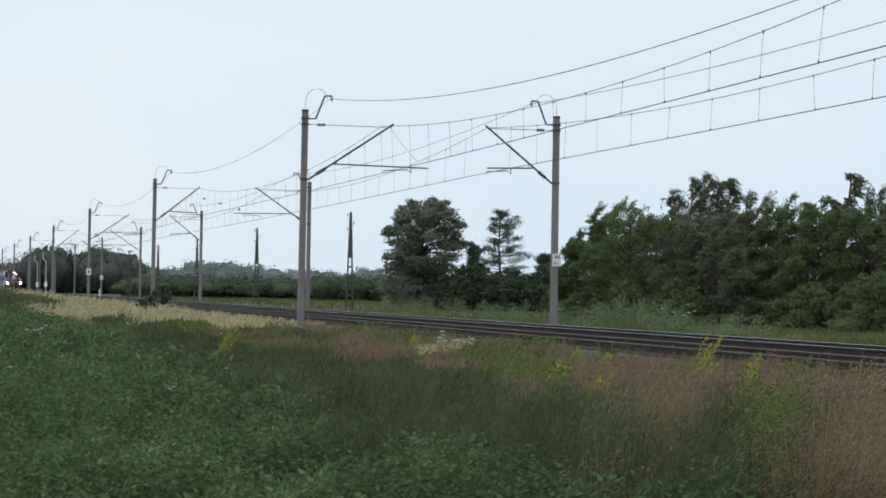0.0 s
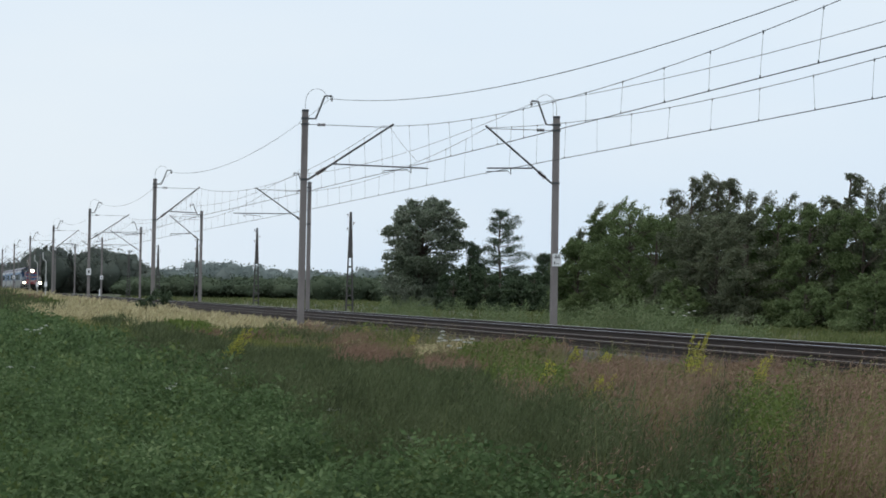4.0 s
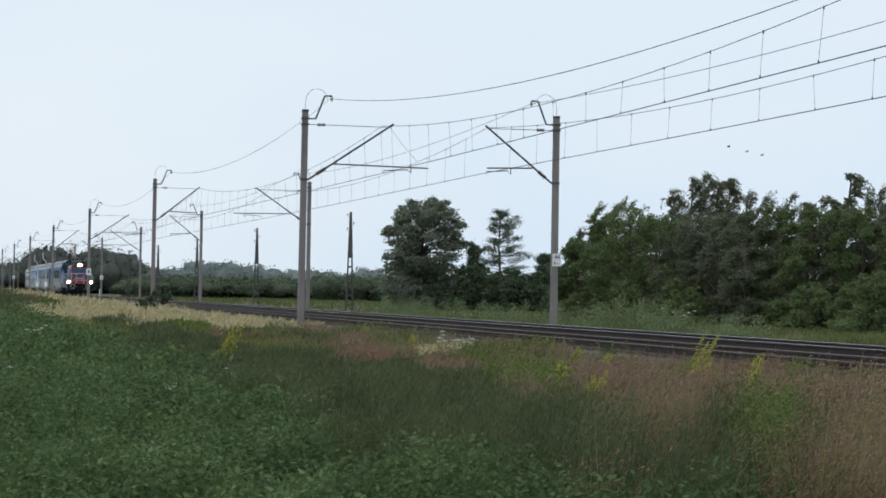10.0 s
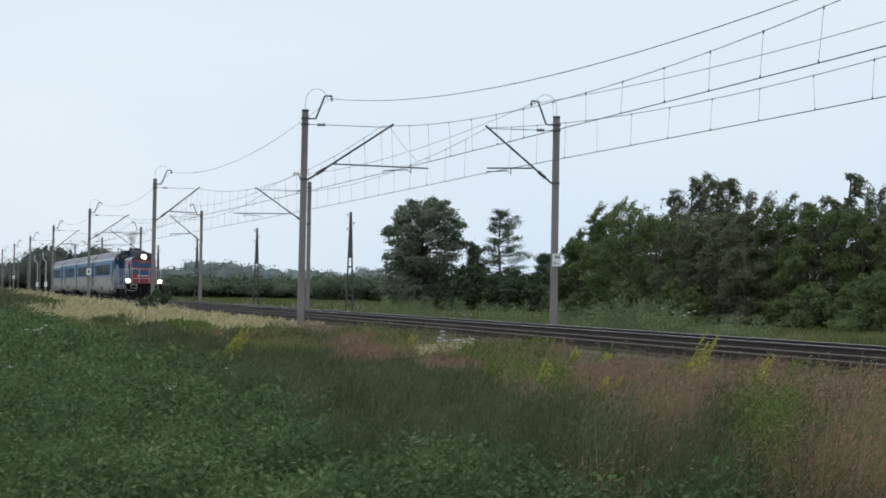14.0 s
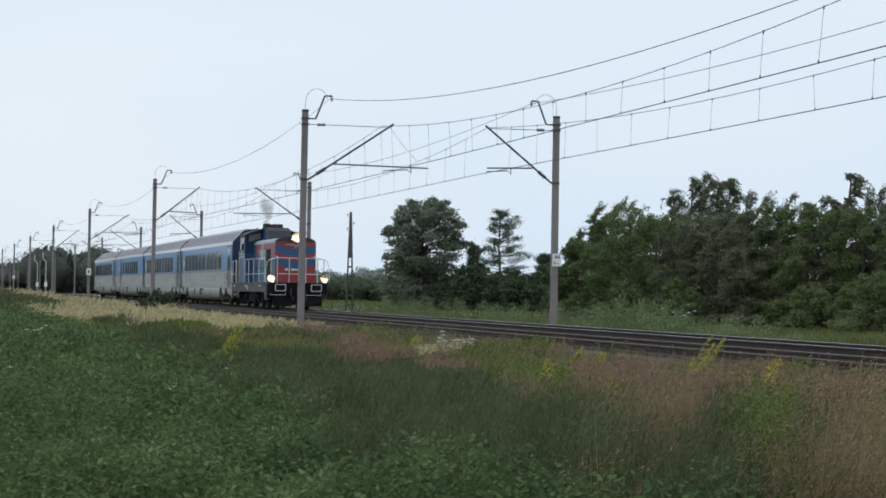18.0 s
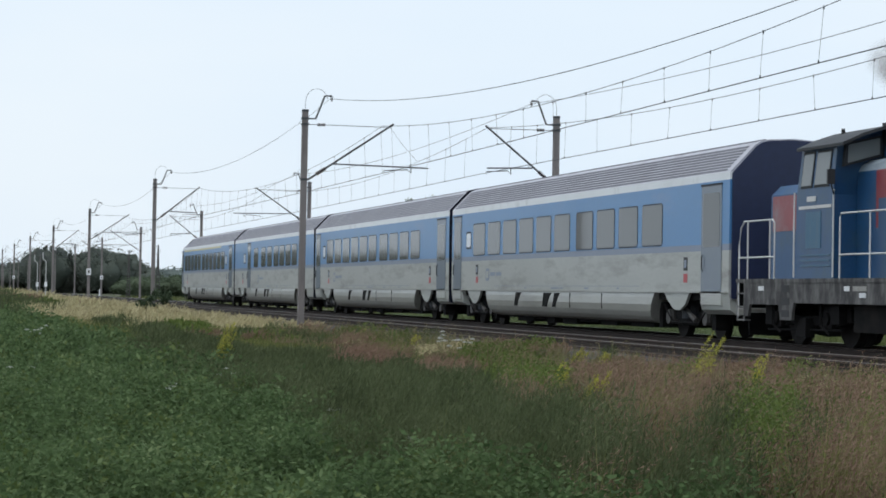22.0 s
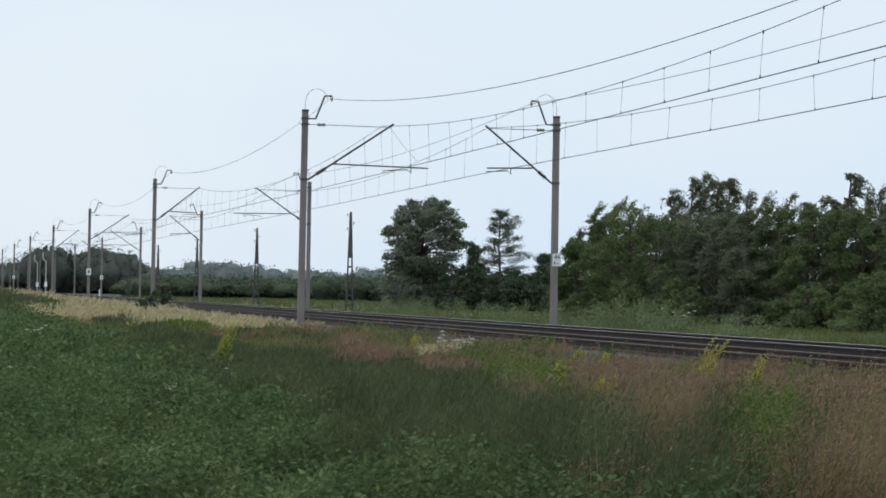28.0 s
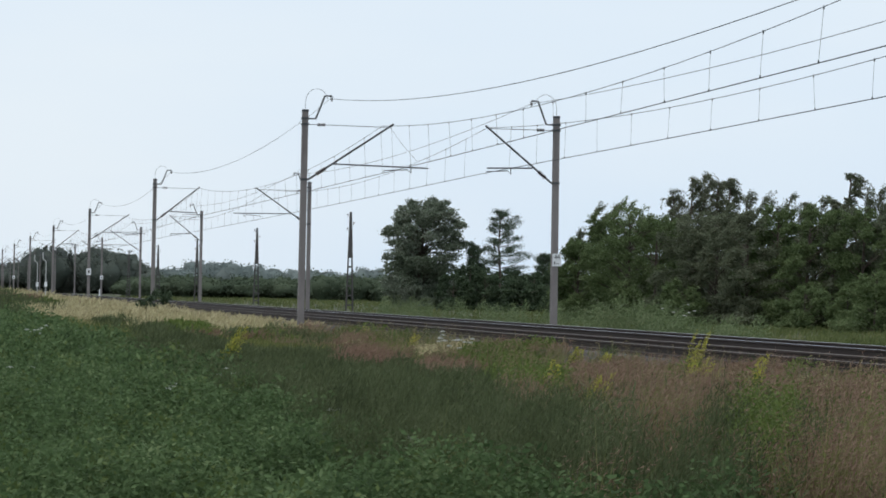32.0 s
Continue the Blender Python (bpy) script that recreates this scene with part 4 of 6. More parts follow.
def pine(label, x, y, h, spread, seed):
    """A bare tapering trunk with long level boughs, each carrying flat ragged pads of needles."""
    rg = np.random.default_rng(seed)
    t = thing("pine_tree", label, "tree", at=(x, y, -0.8))
    bm = BM()
    tube(bm, [(0, 0, 0), (0, 0.12, h * 0.35), (0, -0.08, h * 0.65), (0, 0.10, h * 0.97)], h * 0.018, 7, h * 0.004)
    part("trunk", bm, M_BARK, t)
    pads = []
    n = 24
    for k in range(n):
        u = 0.34 + 0.62 * (k + rg.uniform(0, 0.8)) / n
        a = k * 2.4 + rg.uniform(-0.5, 0.5)
        ln = spread * min(1.0, 0.22 + 1.35 * (1.0 - u)) * rg.uniform(0.55, 1.1) * (1.0 + 0.35 * math.sin(a) * (1.2 - u))
        way = np.array([math.cos(a), math.sin(a), rg.uniform(-0.05, 0.3) + 0.55 * (u - 0.3)])
        foot = np.array([0.0, 0.05, h * u])
        mid, tip = foot + way * ln * 0.55 + np.array([0, 0, -0.05 * ln]), foot + way * ln + np.array([0, 0.1 * ln, 0.10 * ln])
        bm = BM()
        tube(bm, [tuple(foot), tuple(mid), tuple(tip)], 0.055, 5, 0.018)
        part("bough", bm, M_BARK, t)
        for f in np.linspace(0.42, 1.04, 7):
            c = foot + (tip - foot) * f + np.array([rg.normal(0, 0.16), rg.normal(0, 0.16), 0.05])
            r = 0.14 + 0.08 * ln * rg.uniform(0.5, 1.2)
            pads.append(c + rg.normal(size=(int(95 - 50 * (u - 0.34)), 3)) * np.array([r, r, 0.11]) + np.array([0, 0.03, 0.06]))
    for f, r in ((0.97, 0.08), (0.93, 0.12)):
        pads.append(np.array([0, 0.1, h * f]) + rg.normal(size=(60, 3)) * np.array([r, r, 0.16]))
    v, q = leaves(np.concatenate(pads), 0.20, 0.05, 0.6, (0, 0.2, 0), rg)
    mesh_np("crown", v, q, M_PINE, t)
    return t


x, y = away(bear(748 / 1568), 230)
tree("willow_tree", "broad grey-green willow tree with a full round crown", x, y, 11.4, 4.2, M_WILLOW, 0.24, 56000, 11, 130, 0.0, "willow", sprays=190)
x, y = away(bear(884 / 1568), 225)
pine("dark pine tree with ragged tiered branches above the shrubs", x, y, 10.0, 3.3, 12)
x, y = away(bear(836 / 1568), 227)
pine("small dark pine tree beside the taller one", x, y, 6.6, 1.7, 14)
x, y = away(bear(962 / 1568), 231)
pine("low spreading pine tree at the end of the shrubs", x, y, 5.6, 2.3, 16)
for i, (px, h, r, sp) in enumerate(((832, 4.6, 222, 2.2), (860, 3.9, 214, 2.4), (905, 3.6, 212, 2.6), (945, 3.8, 216, 2.4), (975, 4.0, 210, 2.2), (1000, 4.6, 200, 2.0), (802, 3.6, 216, 2.2), (925, 3.4, 208, 2.4), (820, 4.0, 240, 2.6), (852, 4.8, 242, 2.6), (885, 4.4, 240, 2.8), (918, 4.2, 242, 2.6), (955, 4.0, 240, 2.8), (990, 4.4, 242, 2.6))):
    x, y = away(bear(px / 1568), r)
    tree("shrub", "dark green bushy shrub below the trees", x, y, h, sp, M_SHRUB, 0.22, 9000, 30 + i, 26, 0.0, sprays=24)
# a second row behind closes the wood
for i, px in enumerate((1085, 1125, 1180, 1235, 1290, 1345, 1400, 1455, 1510, 1570, 1630, 1690)):
    x, y = away(bear(px / 1568), 166)
    tree("deciduous_tree", "dark green deciduous tree inside the wood", x, y, 7.0 + 0.4 * (i % 3), 2.8, M_TREE_GREY, 0.28, 6500, 200 + i, 26, 0.0, sprays=12)
BIRCH, ASH, EDGE = "slender birch tree with hanging twigs blown by the wind", "thin young tree with sparse twigs above the wood", "dense dark green deciduous tree at the wood's edge"
ROW = ((1022, 5.3, 141, 1.9, 0), (1056, 6.9, 144, 2.2, 0), (1112, 7.5, 138, 3.3, 0), (1160, 6.6, 135, 2.6, 0), (1215, 6.6, 133, 2.5, 1), (1268, 6.9, 131, 2.5, 1), (1322, 6.7, 127, 2.4, 1), (1372, 6.9, 128, 2.5, 0), (1425, 7.0, 126, 2.5, 0), (1475, 6.8, 127, 2.4, 1), (1525, 6.6, 124, 2.4, 0), (1575, 6.8, 125, 2.5, 1), (1628, 6.6, 123, 2.5, 0), (1682, 6.8, 125, 2.5, 1))
for i, (px, h, r, sp, grey) in enumerate(ROW):
    x, y = away(bear(px / 1568), r)
    tree("deciduous_tree", EDGE, x, y, h, sp, M_TREE_GREY if grey else M_TREE, 0.125, 27000, 60 + i, 44, 0.0, sprays=60)
for i, (px, h, r, sp, shape) in enumerate(((1182, 8.9, 150, 1.9, "birch"), (1212, 9.6, 150, 1.9, "birch"), (1236, 10.0, 152, 2.1, "birch"), (1260, 9.7, 153, 1.7, "birch"), (1280, 9.9, 151, 1.1, "birch"), (1312, 8.1, 141, 1.4, "sparse"), (1346, 8.0, 142, 1.5, "sparse"), (1382, 8.1, 143, 1.4, "sparse"), (1412, 7.4, 136, 1.9, "birch"), (1438, 7.6, 136, 1.6, "sparse"), (1486, 9.2, 131, 1.0, "birch"), (1466, 7.6, 132, 1.1, "birch"), (1521, 7.7, 129, 0.9, "sparse"), (1546, 7.7, 129, 0.9, "sparse"), (1568, 7.5, 130, 1.1, "sparse"), (1044, 7.3, 146, 0.9, "sparse"), (1080, 7.5, 145, 1.2, "sparse"), (1016, 5.8, 146, 1.2, "sparse"))):
    x, y = away(bear(px / 1568), r)
    tree("birch_tree" if shape == "birch" else "young_tree", BIRCH if shape == "birch" else ASH, x, y, h, sp, M_TREE_GREY, 0.13, 1900 if shape == "birch" else 1000, 400 + i, 34 if shape == "birch" else 18, 0.30, shape, sprays=120 if shape == "birch" else 46)
for i, (px, h, r, sp) in enumerate(((1548, 3.1, 113, 1.9), (1500, 2.5, 115, 1.5), (1600, 3.2, 113, 1.9), (1425, 2.4, 118, 1.6), (1200, 2.6, 128, 1.7))):
    x, y = away(bear(px / 1568), r)
    tree("shrub", "fresh green shrub before the wood", x, y, h, sp, M_TREE, 0.14, 8000, 500 + i, 22, 0.0, sprays=24)

x, y = away(5.65, 118)
tree("shrub", "small green bush in the dry grass beside the track", x, y, 1.45, 1.0, M_SHRUB, 0.12, 2500, 520, 14, 0.0, base_z=-0.65, sprays=14)


def belt(px0, px1, r, h0, h1, n, wide, leaf, per, mat_bits, seed, spires=0.0):
    """A row of rounded crowns along the horizon, some of them conifer spires."""
    rb = np.random.default_rng(seed)
    for k in range(n):
        deg = bear((px0 + (px1 - px0) * (k + rb.uniform(-0.3, 1.3)) / n) / 1568)
        dist = r + rb.uniform(0, 40)
        hh = h0 + (h1 - h0) * np.clip(0.5 + 0.9 * noise.noise((deg * 1.5, r * 0.1, seed)) + rb.normal(0, 0.28), 0, 1.2)
        cx, cy = away(deg, dist)
        d = rb.normal(size=(per, 3))
        d /= np.linalg.norm(d, axis=1)[:, None]
        if rb.uniform() < spires:
            u = rb.uniform(0, 1, per) ** 1.3
            a = rb.uniform(0, 6.28, per)
            rad = wide * 0.45 * (1.04 - u)
            p = np.stack([cx + np.cos(a) * rad, cy + np.sin(a) * rad, -0.8 + hh * 1.12 * u], 1)
        else:
            knob = 1 + 0.22 * np.sin(6 * d[:, 0] + k) + 0.2 * np.sin(5 * d[:, 1] + 2 * k) + 0.16 * np.sin(8 * d[:, 2] + 3 * k)
            p = np.stack([cx + d[:, 0] * wide * knob, cy + d[:, 1] * wide * knob, -0.8 + hh * (0.52 + 0.44 * d[:, 2] * knob)], 1)
            la, lo = np.meshgrid(np.linspace(0.12, 2.9, 7), np.linspace(0, 2 * np.pi, 11)[:-1], indexing="ij")
            e = np.stack([np.sin(la) * np.cos(lo), np.sin(la) * np.sin(lo), np.cos(la)], -1).reshape(-1, 3)
            kn = (1 + 0.22 * np.sin(6 * e[:, 0] + k) + 0.2 * np.sin(5 * e[:, 1] + 2 * k) + 0.16 * np.sin(8 * e[:, 2] + 3 * k)) * 0.93
            core = np.stack([cx + e[:, 0] * wide * kn, cy + e[:, 1] * wide * kn, -0.8 + hh * (0.52 + 0.44 * e[:, 2] * kn)], 1)
            ring = np.array([(i * 10 + j, i * 10 + (j + 1) % 10, (i + 1) * 10 + (j + 1) % 10, (i + 1) * 10 + j) for i in range(6) for j in range(10)])
            mat_bits.append((core, ring))
        mat_bits.append(leaves(p, leaf, leaf * 0.7, 0.2, (0, 0, 0), rb))


# distant woods and hedges along the horizon
bits = []
belt(-60, 110, 620, 5.5, 8.5, 34, 5.0, 0.75, 500, bits, 3, 0.1)
belt(60, 185, 600, 9, 11.6, 40, 3.9, 0.6, 560, bits, 4, 0.25)
belt(160, 240, 590, 8, 11.2, 28, 4.2, 0.6, 560, bits, 5, 0.0)
belt(225, 268, 590, 5.5, 8.5, 14, 4.0, 0.6, 520, bits, 15, 0.0)
belt(-1000, -70, 430, 6.2, 9.2, 66, 6.0, 0.9, 300, bits, 21)
belt(940, 1700, 520, 3, 6, 60, 4.5, 0.8, 260, bits, 8)
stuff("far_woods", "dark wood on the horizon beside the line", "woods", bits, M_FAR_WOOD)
# the farthest woods take the leaf colour with the haze painted in
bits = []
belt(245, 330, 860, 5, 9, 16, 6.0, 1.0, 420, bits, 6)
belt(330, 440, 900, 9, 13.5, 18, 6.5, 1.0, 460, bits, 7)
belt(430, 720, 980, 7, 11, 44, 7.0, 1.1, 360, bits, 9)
stuff("hazy_woods", "woods far off on the horizon, haze painted in pale grey-green", "woods", bits, M_HAZE_TINTED_WOOD)
bits = []
belt(225, 720, 430, 2.8, 4.0, 95, 3.0, 0.5, 520, bits, 10)
belt(560, 830, 380, 3.0, 4.6, 40, 2.6, 0.5, 420, bits, 12)
stuff("hedge", "green hedge along the far edge of the meadow", "hedge", bits, M_HEDGE)


# ---- train ----
M_BLUE = material("blue_paint", (0.062, 0.215, 0.45), 0.32, var=0.05, scale=0.6, fine=14, bump=0.02, stain=(0.11, 0.22, 0.42), stain_amount=0.15, stain_scale=0.8, stretch=(0.4, 1, 1.5), coat=0.12)
M_SILVER = material("dirty_white_paint", (0.41, 0.42, 0.395), 0.42, var=0.07, scale=0.9, fine=10, bump=0.02, stain=(0.26, 0.255, 0.235), stain_amount=0.45, stain_scale=1.8, stretch=(0.35, 1, 1.6), coat=0.15)
M_SKIRT = material("silver_skirt_paint", (0.35, 0.35, 0.32), 0.35, metal=0.15, var=0.1, scale=0.8, fine=12, bump=0.03, stain=(0.26, 0.255, 0.235), stain_amount=0.6, stain_scale=1.1, stretch=(0.35, 1, 1.4), coat=0.25)
M_STRIPE = material("slate_stripe", (0.17, 0.21, 0.29), 0.35, var=0.06, bump=0.02, coat=0.15)
M_CORNICE = material("white_stripe", (0.76, 0.78, 0.80), 0.4, var=0.05, scale=0.8, fine=12, bump=0.02, stain=(0.62, 0.63, 0.64), stain_amount=0.2, coat=0.2)
M_YELLOW = material("yellow_stripe", (0.60, 0.53, 0.27), 0.4, var=0.06, bump=0.02)
M_ROOF = material("grey_roof", (0.40, 0.40, 0.45), 0.55, var=0.08, scale=0.8, fine=12, bump=0.05, stain=(0.22, 0.21, 0.23), stain_amount=0.35)
M_NAVY = material("navy_end", (0.012, 0.02, 0.06), 0.5, var=0.15, bump=0.03)
M_RUBBER = material("black_rubber", (0.02, 0.022, 0.026), 0.7, var=0.2, bump=0.1)
M_BELLOWS = material("gangway_rubber", (0.004, 0.005, 0.011), 0.95, var=0.2, bump=0.0)
M_BELLOWS.node_tree.nodes["Principled BSDF"].inputs["Specular IOR Level"].default_value = 0.03
M_SEAL = material("window_seal_rubber", (0.045, 0.055, 0.075), 0.7, var=0.2, bump=0.05)
M_DOOR = material("grey_blue_door", (0.095, 0.125, 0.165), 0.35, var=0.07, scale=1.0, fine=14, bump=0.02, stain=(0.09, 0.12, 0.17), stain_amount=0.3, coat=0.4)
M_DIRTY = material("grimy_underframe", (0.0085, 0.008, 0.0082), 0.85, var=0.4, scale=2.5, fine=30, bump=0.3, stain=(0.020, 0.017, 0.015), stain_amount=0.3)
M_WHEEL = material("wheel_steel", (0.022, 0.019, 0.018), 0.7, metal=0.2, var=0.25, bump=0.1)
M_BRASSY = material("pale_bogie_paint", (0.30, 0.29, 0.27), 0.6, var=0.3, bump=0.15)
for m_ in (M_DIRTY, M_WHEEL):
    m_.node_tree.nodes["Principled BSDF"].inputs["Specular IOR Level"].default_value = 0.15
M_RED = material("red_paint", (0.24, 0.026, 0.036), 0.4, var=0.12, scale=1.5, fine=20, bump=0.04, stain=(0.22, 0.06, 0.06), stain_amount=0.3, coat=0.1)
M_FADED_RED = material("faded_red_paint", (0.30, 0.090, 0.098), 0.5, var=0.15, scale=1.5, fine=20, bump=0.05, stain=(0.27, 0.19, 0.20), stain_amount=0.6, stain_scale=1.6)
M_DEEP_BLUE = material("deep_blue_paint", (0.014, 0.070, 0.175), 0.4, var=0.15, scale=1.5, fine=20, bump=0.04, stain=(0.03, 0.075, 0.125), stain_amount=0.5, coat=0.1)
M_FADED_BLUE = material("faded_blue_paint", (0.045, 0.130, 0.215), 0.5, var=0.15, scale=1.5, fine=20, bump=0.05, stain=(0.085, 0.14, 0.19), stain_amount=0.45, stain_scale=1.5, stretch=(2, 1, 0.5))
M_LOCO_ROOF = material("sooty_roof", (0.022, 0.024, 0.028), 0.65, var=0.25, scale=2, fine=20, bump=0.1, stain=(0.045, 0.048, 0.053), stain_amount=0.4)
M_HOOD_TOP = material("worn_hood_top", (0.24, 0.29, 0.34), 0.5, var=0.2, scale=2, fine=20, bump=0.06, stain=(0.34, 0.36, 0.38), stain_amount=0.5)
M_FRAME = material("weathered_frame", (0.040, 0.038, 0.039), 0.8, var=0.3, scale=2, fine=20, bump=0.15, stain=(0.19, 0.185, 0.18), stain_amount=0.75, stain_scale=2.2, stretch=(1.6, 1, 0.8))
# near-black that paints the shade inside the open engine bay
M_BAY_SHADE = material("engine_bay_shade", (0.004, 0.004, 0.005), 0.9, var=0.3, bump=0.0)
# ribs a tone darker than the roof, drawing its dark groove lines
M_RIB = material("darker_roof_rib", (0.22, 0.22, 0.25), 0.6, var=0.12, scale=0.8, fine=12, bump=0.03)
M_LADDER = material("worn_ladder_paint", (0.20, 0.20, 0.20), 0.6, var=0.3, bump=0.08, stain=(0.06, 0.055, 0.05), stain_amount=0.6)
M_AXLE = material("dusty_grey_casting", (0.085, 0.08, 0.076), 0.7, var=0.35, scale=4, bump=0.15, stain=(0.03, 0.027, 0.025), stain_amount=0.5)
M_RAILING = material("white_railing", (0.58, 0.58, 0.57), 0.45, var=0.1, bump=0.03)
M_GLASS = glassy("tinted_window", (0.105, 0.108, 0.104), 0.06)
M_CAB_GLASS = glassy("cab_window", (0.22, 0.235, 0.235), 0.15)
M_LAMP = glowing("headlight_glow", (1.0, 0.86, 0.66), 150.0)
M_REFLECTOR = material("lamp_reflector", (0.86, 0.76, 0.62), 0.12, metal=1.0, var=0.05, bump=0.0)
M_SIGN_RED = material("red_sign", (0.45, 0.06, 0.07), 0.4, var=0.1, bump=0.02)
M_TAILRED = material("red_tail_lens", (0.35, 0.02, 0.02), 0.3, var=0.1, bump=0.0)


for m_, k_ in ((M_BLUE, 0.45), (M_GLASS, 0.30), (M_SILVER, 0.25), (M_SKIRT, 0.3)):
    m_.node_tree.nodes["Principled BSDF"].inputs["Specular IOR Level"].default_value = k_


def mirrored_box(name, mat, parent, x0, x1, y0, y1, z0, z1, label="", bevel=0.0):
    """The same piece on both flanks; y0 < y1 are distances from the middle."""
    made = []
    for s in (-1, 1):
        bm = BM()
        a, b = sorted((y0 * s, y1 * s))
        box(bm, x0, x1, a, b, z0, z1)
        made.append(part(name, bm, mat, parent, label, bevel))
    return made


def rounded(x0, x1, z0, z1, r, k=3):
    """Outline of a rounded rectangle."""
    pts = []
    for cx, cz, a0 in ((x1 - r, z1 - r, 0), (x0 + r, z1 - r, 90), (x0 + r, z0 + r, 180), (x1 - r, z0 + r, 270)):
        for i in range(k + 1):
            a = radians(a0 + 90 * i / k)
            pts.append((cx + r * math.cos(a), cz + r * math.sin(a)))
    return pts


WALL = 1.41
TREAD = 0.46
SPINNERS = []


def wheelset(parent, x, r, name="wheelset"):
    """An axle with two flanged wheels, with its middle at its own origin."""
    bm = BM()
    tube(bm, [(0, -1.0, 0), (0, 1.0, 0)], 0.085, 8)
    for s in (-1, 1):
        tube(bm, [(0, s * 0.68, 0), (0, s * 0.71, 0)], r + 0.03, 24)
        tube(bm, [(0, s * 0.71, 0), (0, s * 0.83, 0)], r, 24)
        tube(bm, [(0, s * 0.83, 0), (0, s * 0.87, 0)], r * 0.35, 10)
    w = part(name, bm, M_WHEEL, parent)
    w.location = (x, 0, r)
    SPINNERS.append((w, x, r))
    return w


def carriage_bogie(parent, x):
    b = new("bogie")
    b.parent = parent
    b.location = (x, 0, 0)
    b["label"] = "grimy two-axle steel bogie"
    for s in (-1, 1):
        bm = BM()
        prism(bm, [(-1.65, 0.42), (-1.65, 0.62), (-0.75, 0.66), (-0.45, 0.44), (0.45, 0.44), (0.75, 0.66), (1.65, 0.62), (1.65, 0.42), (0.9, 0.42), (0.5, 0.28), (-0.5, 0.28), (-0.9, 0.42)], "y", s * 1.02 - 0.07, s * 1.02 + 0.07)
        part("side_frame", bm, M_DIRTY, b, bevel=0.02)
        for ax in (-1.25, 1.25):
            bm = BM()
            tube(bm, [(ax, s * 0.88, TREAD), (ax, s * 1.2, TREAD)], 0.17, 10)
            box(bm, ax - 0.22, ax + 0.22, s * 1.05 - 0.1, s * 1.05 + 0.1, TREAD - 0.1, TREAD + 0.18)
            part("axle_box", bm, M_AXLE, b, "dusty grey axle box", bevel=0.015)
            bm = BM()
            for k in range(6):
                tube(bm, [(ax, s * 1.05, 0.64 + k * 0.05), (ax, s * 1.05, 0.665 + k * 0.05)], 0.11, 10)
            part("coil_spring", bm, M_DIRTY, b)
        bm = BM()
        tube(bm, [(0, s * 1.02, 0.44), (0, s * 1.02, 0.72), (0, s * 1.02, 0.98)], 0.26, 14)
        part("air_spring", bm, M_RUBBER, b)
        bm = BM()
        tube(bm, [(-0.55, s * 1.22, 0.98), (0.4, s * 1.22, 0.52)], 0.04, 8)
        tube(bm, [(0.4, s * 1.22, 0.52), (0.75, s * 1.22, 0.40)], 0.06, 8)
        part("damper", bm, M_AXLE, b, "dusty grey damper")
    bm = BM()
    box(bm, -0.35, 0.35, -1.0, 1.0, 0.42, 0.7)
    part("bolster", bm, M_DIRTY, b, bevel=0.03)
    bm = BM()
    box(bm, -1.75, 1.75, -0.6, 0.6, 0.30, 0.84)
    part("brake_gear", bm, M_DIRTY, b, bevel=0.06)
    for s in (-1, 1):
        for xa in (-1.9, 1.75):
            bm = BM()
            box(bm, xa - 0.12, xa + 0.12, s * 1.0 - 0.16, s * 1.0 + 0.16, 0.2, 0.8)
            part("guard", bm, M_DIRTY, b, bevel=0.02)
        bm = BM()
        tube(bm, [(-1.6, s * 1.18, 0.75), (-0.9, s * 1.2, 0.34), (0.9, s * 1.2, 0.34), (1.5, s * 1.18, 0.72)], 0.03, 6)
        part("brake_pipe", bm, M_DIRTY, b)
    for ax in (-1.25, 1.25):
        wheelset(b, ax, TREAD)
    return b


def pane(name, parent, x0, x1, z0, z1, s, mat, out=WALL, ring=0.032, label=""):
    """A flush window: a rubber ring and a pane in it."""
    outer, inner = rounded(x0 - ring, x1 + ring, z0 - ring, z1 + ring, 0.10), rounded(x0, x1, z0, z1, 0.07)
    bm = BM()
    a, b = sorted((s * (out - 0.03), s * (out + 0.006)))
    prism(bm, outer, "y", a, b)
    f = part("window_seal", bm, M_SEAL, parent)
    bm = BM()
    a, b = sorted((s * (out - 0.02), s * (out + 0.011)))
    prism(bm, inner, "y", a, b)
    part(name, bm, mat, f, label)
    return f


def door_leaf(parent, x0, x1, s, label="grey-blue sliding door with a tall pane"):
    bm = BM()
    a, b = sorted((s * (WALL - 0.05), s * (WALL + 0.012)))
    prism(bm, [(x0, 1.02), (x1, 1.02), (x1, 3.36), (x0, 3.36)], "y", a, b)
    d = part("door", bm, M_DOOR, parent, label, bevel=0.008)
    bm = BM()
    a, b = sorted((s * (1.24), s * (WALL + 0.008)))
    prism(bm, [(x0, 0.76), (x1, 0.76), (x1, 1.02), (x0, 1.02)], "y", a, b)
    part("door_step", bm, M_SILVER, d, "dirty white door step")
    bm = BM()
    a, b = sorted((s * (WALL), s * (WALL + 0.017)))
    prism(bm, rounded(x0 + 0.12, x1 - 0.12, 2.02, 3.2, 0.06), "y", a, b)
    part("pane", bm, M_GLASS, d)
    bm = BM()
    box(bm, x0 - 0.02, x1 + 0.02, *sorted((s * (WALL - 0.02), s * (WALL + 0.03))), 3.36, 3.40)
    part("drip_rail", bm, M_RUBBER, d)
    bm = BM()
    xh = x0 + 0.14
    tube(bm, [(xh, s * (WALL + 0.012), 1.5), (xh, s * (WALL + 0.05), 1.53), (xh, s * (WALL + 0.05), 1.82), (xh, s * (WALL + 0.012), 1.85)], 0.014, 6)
    part("handle", bm, M_BLACK, d)


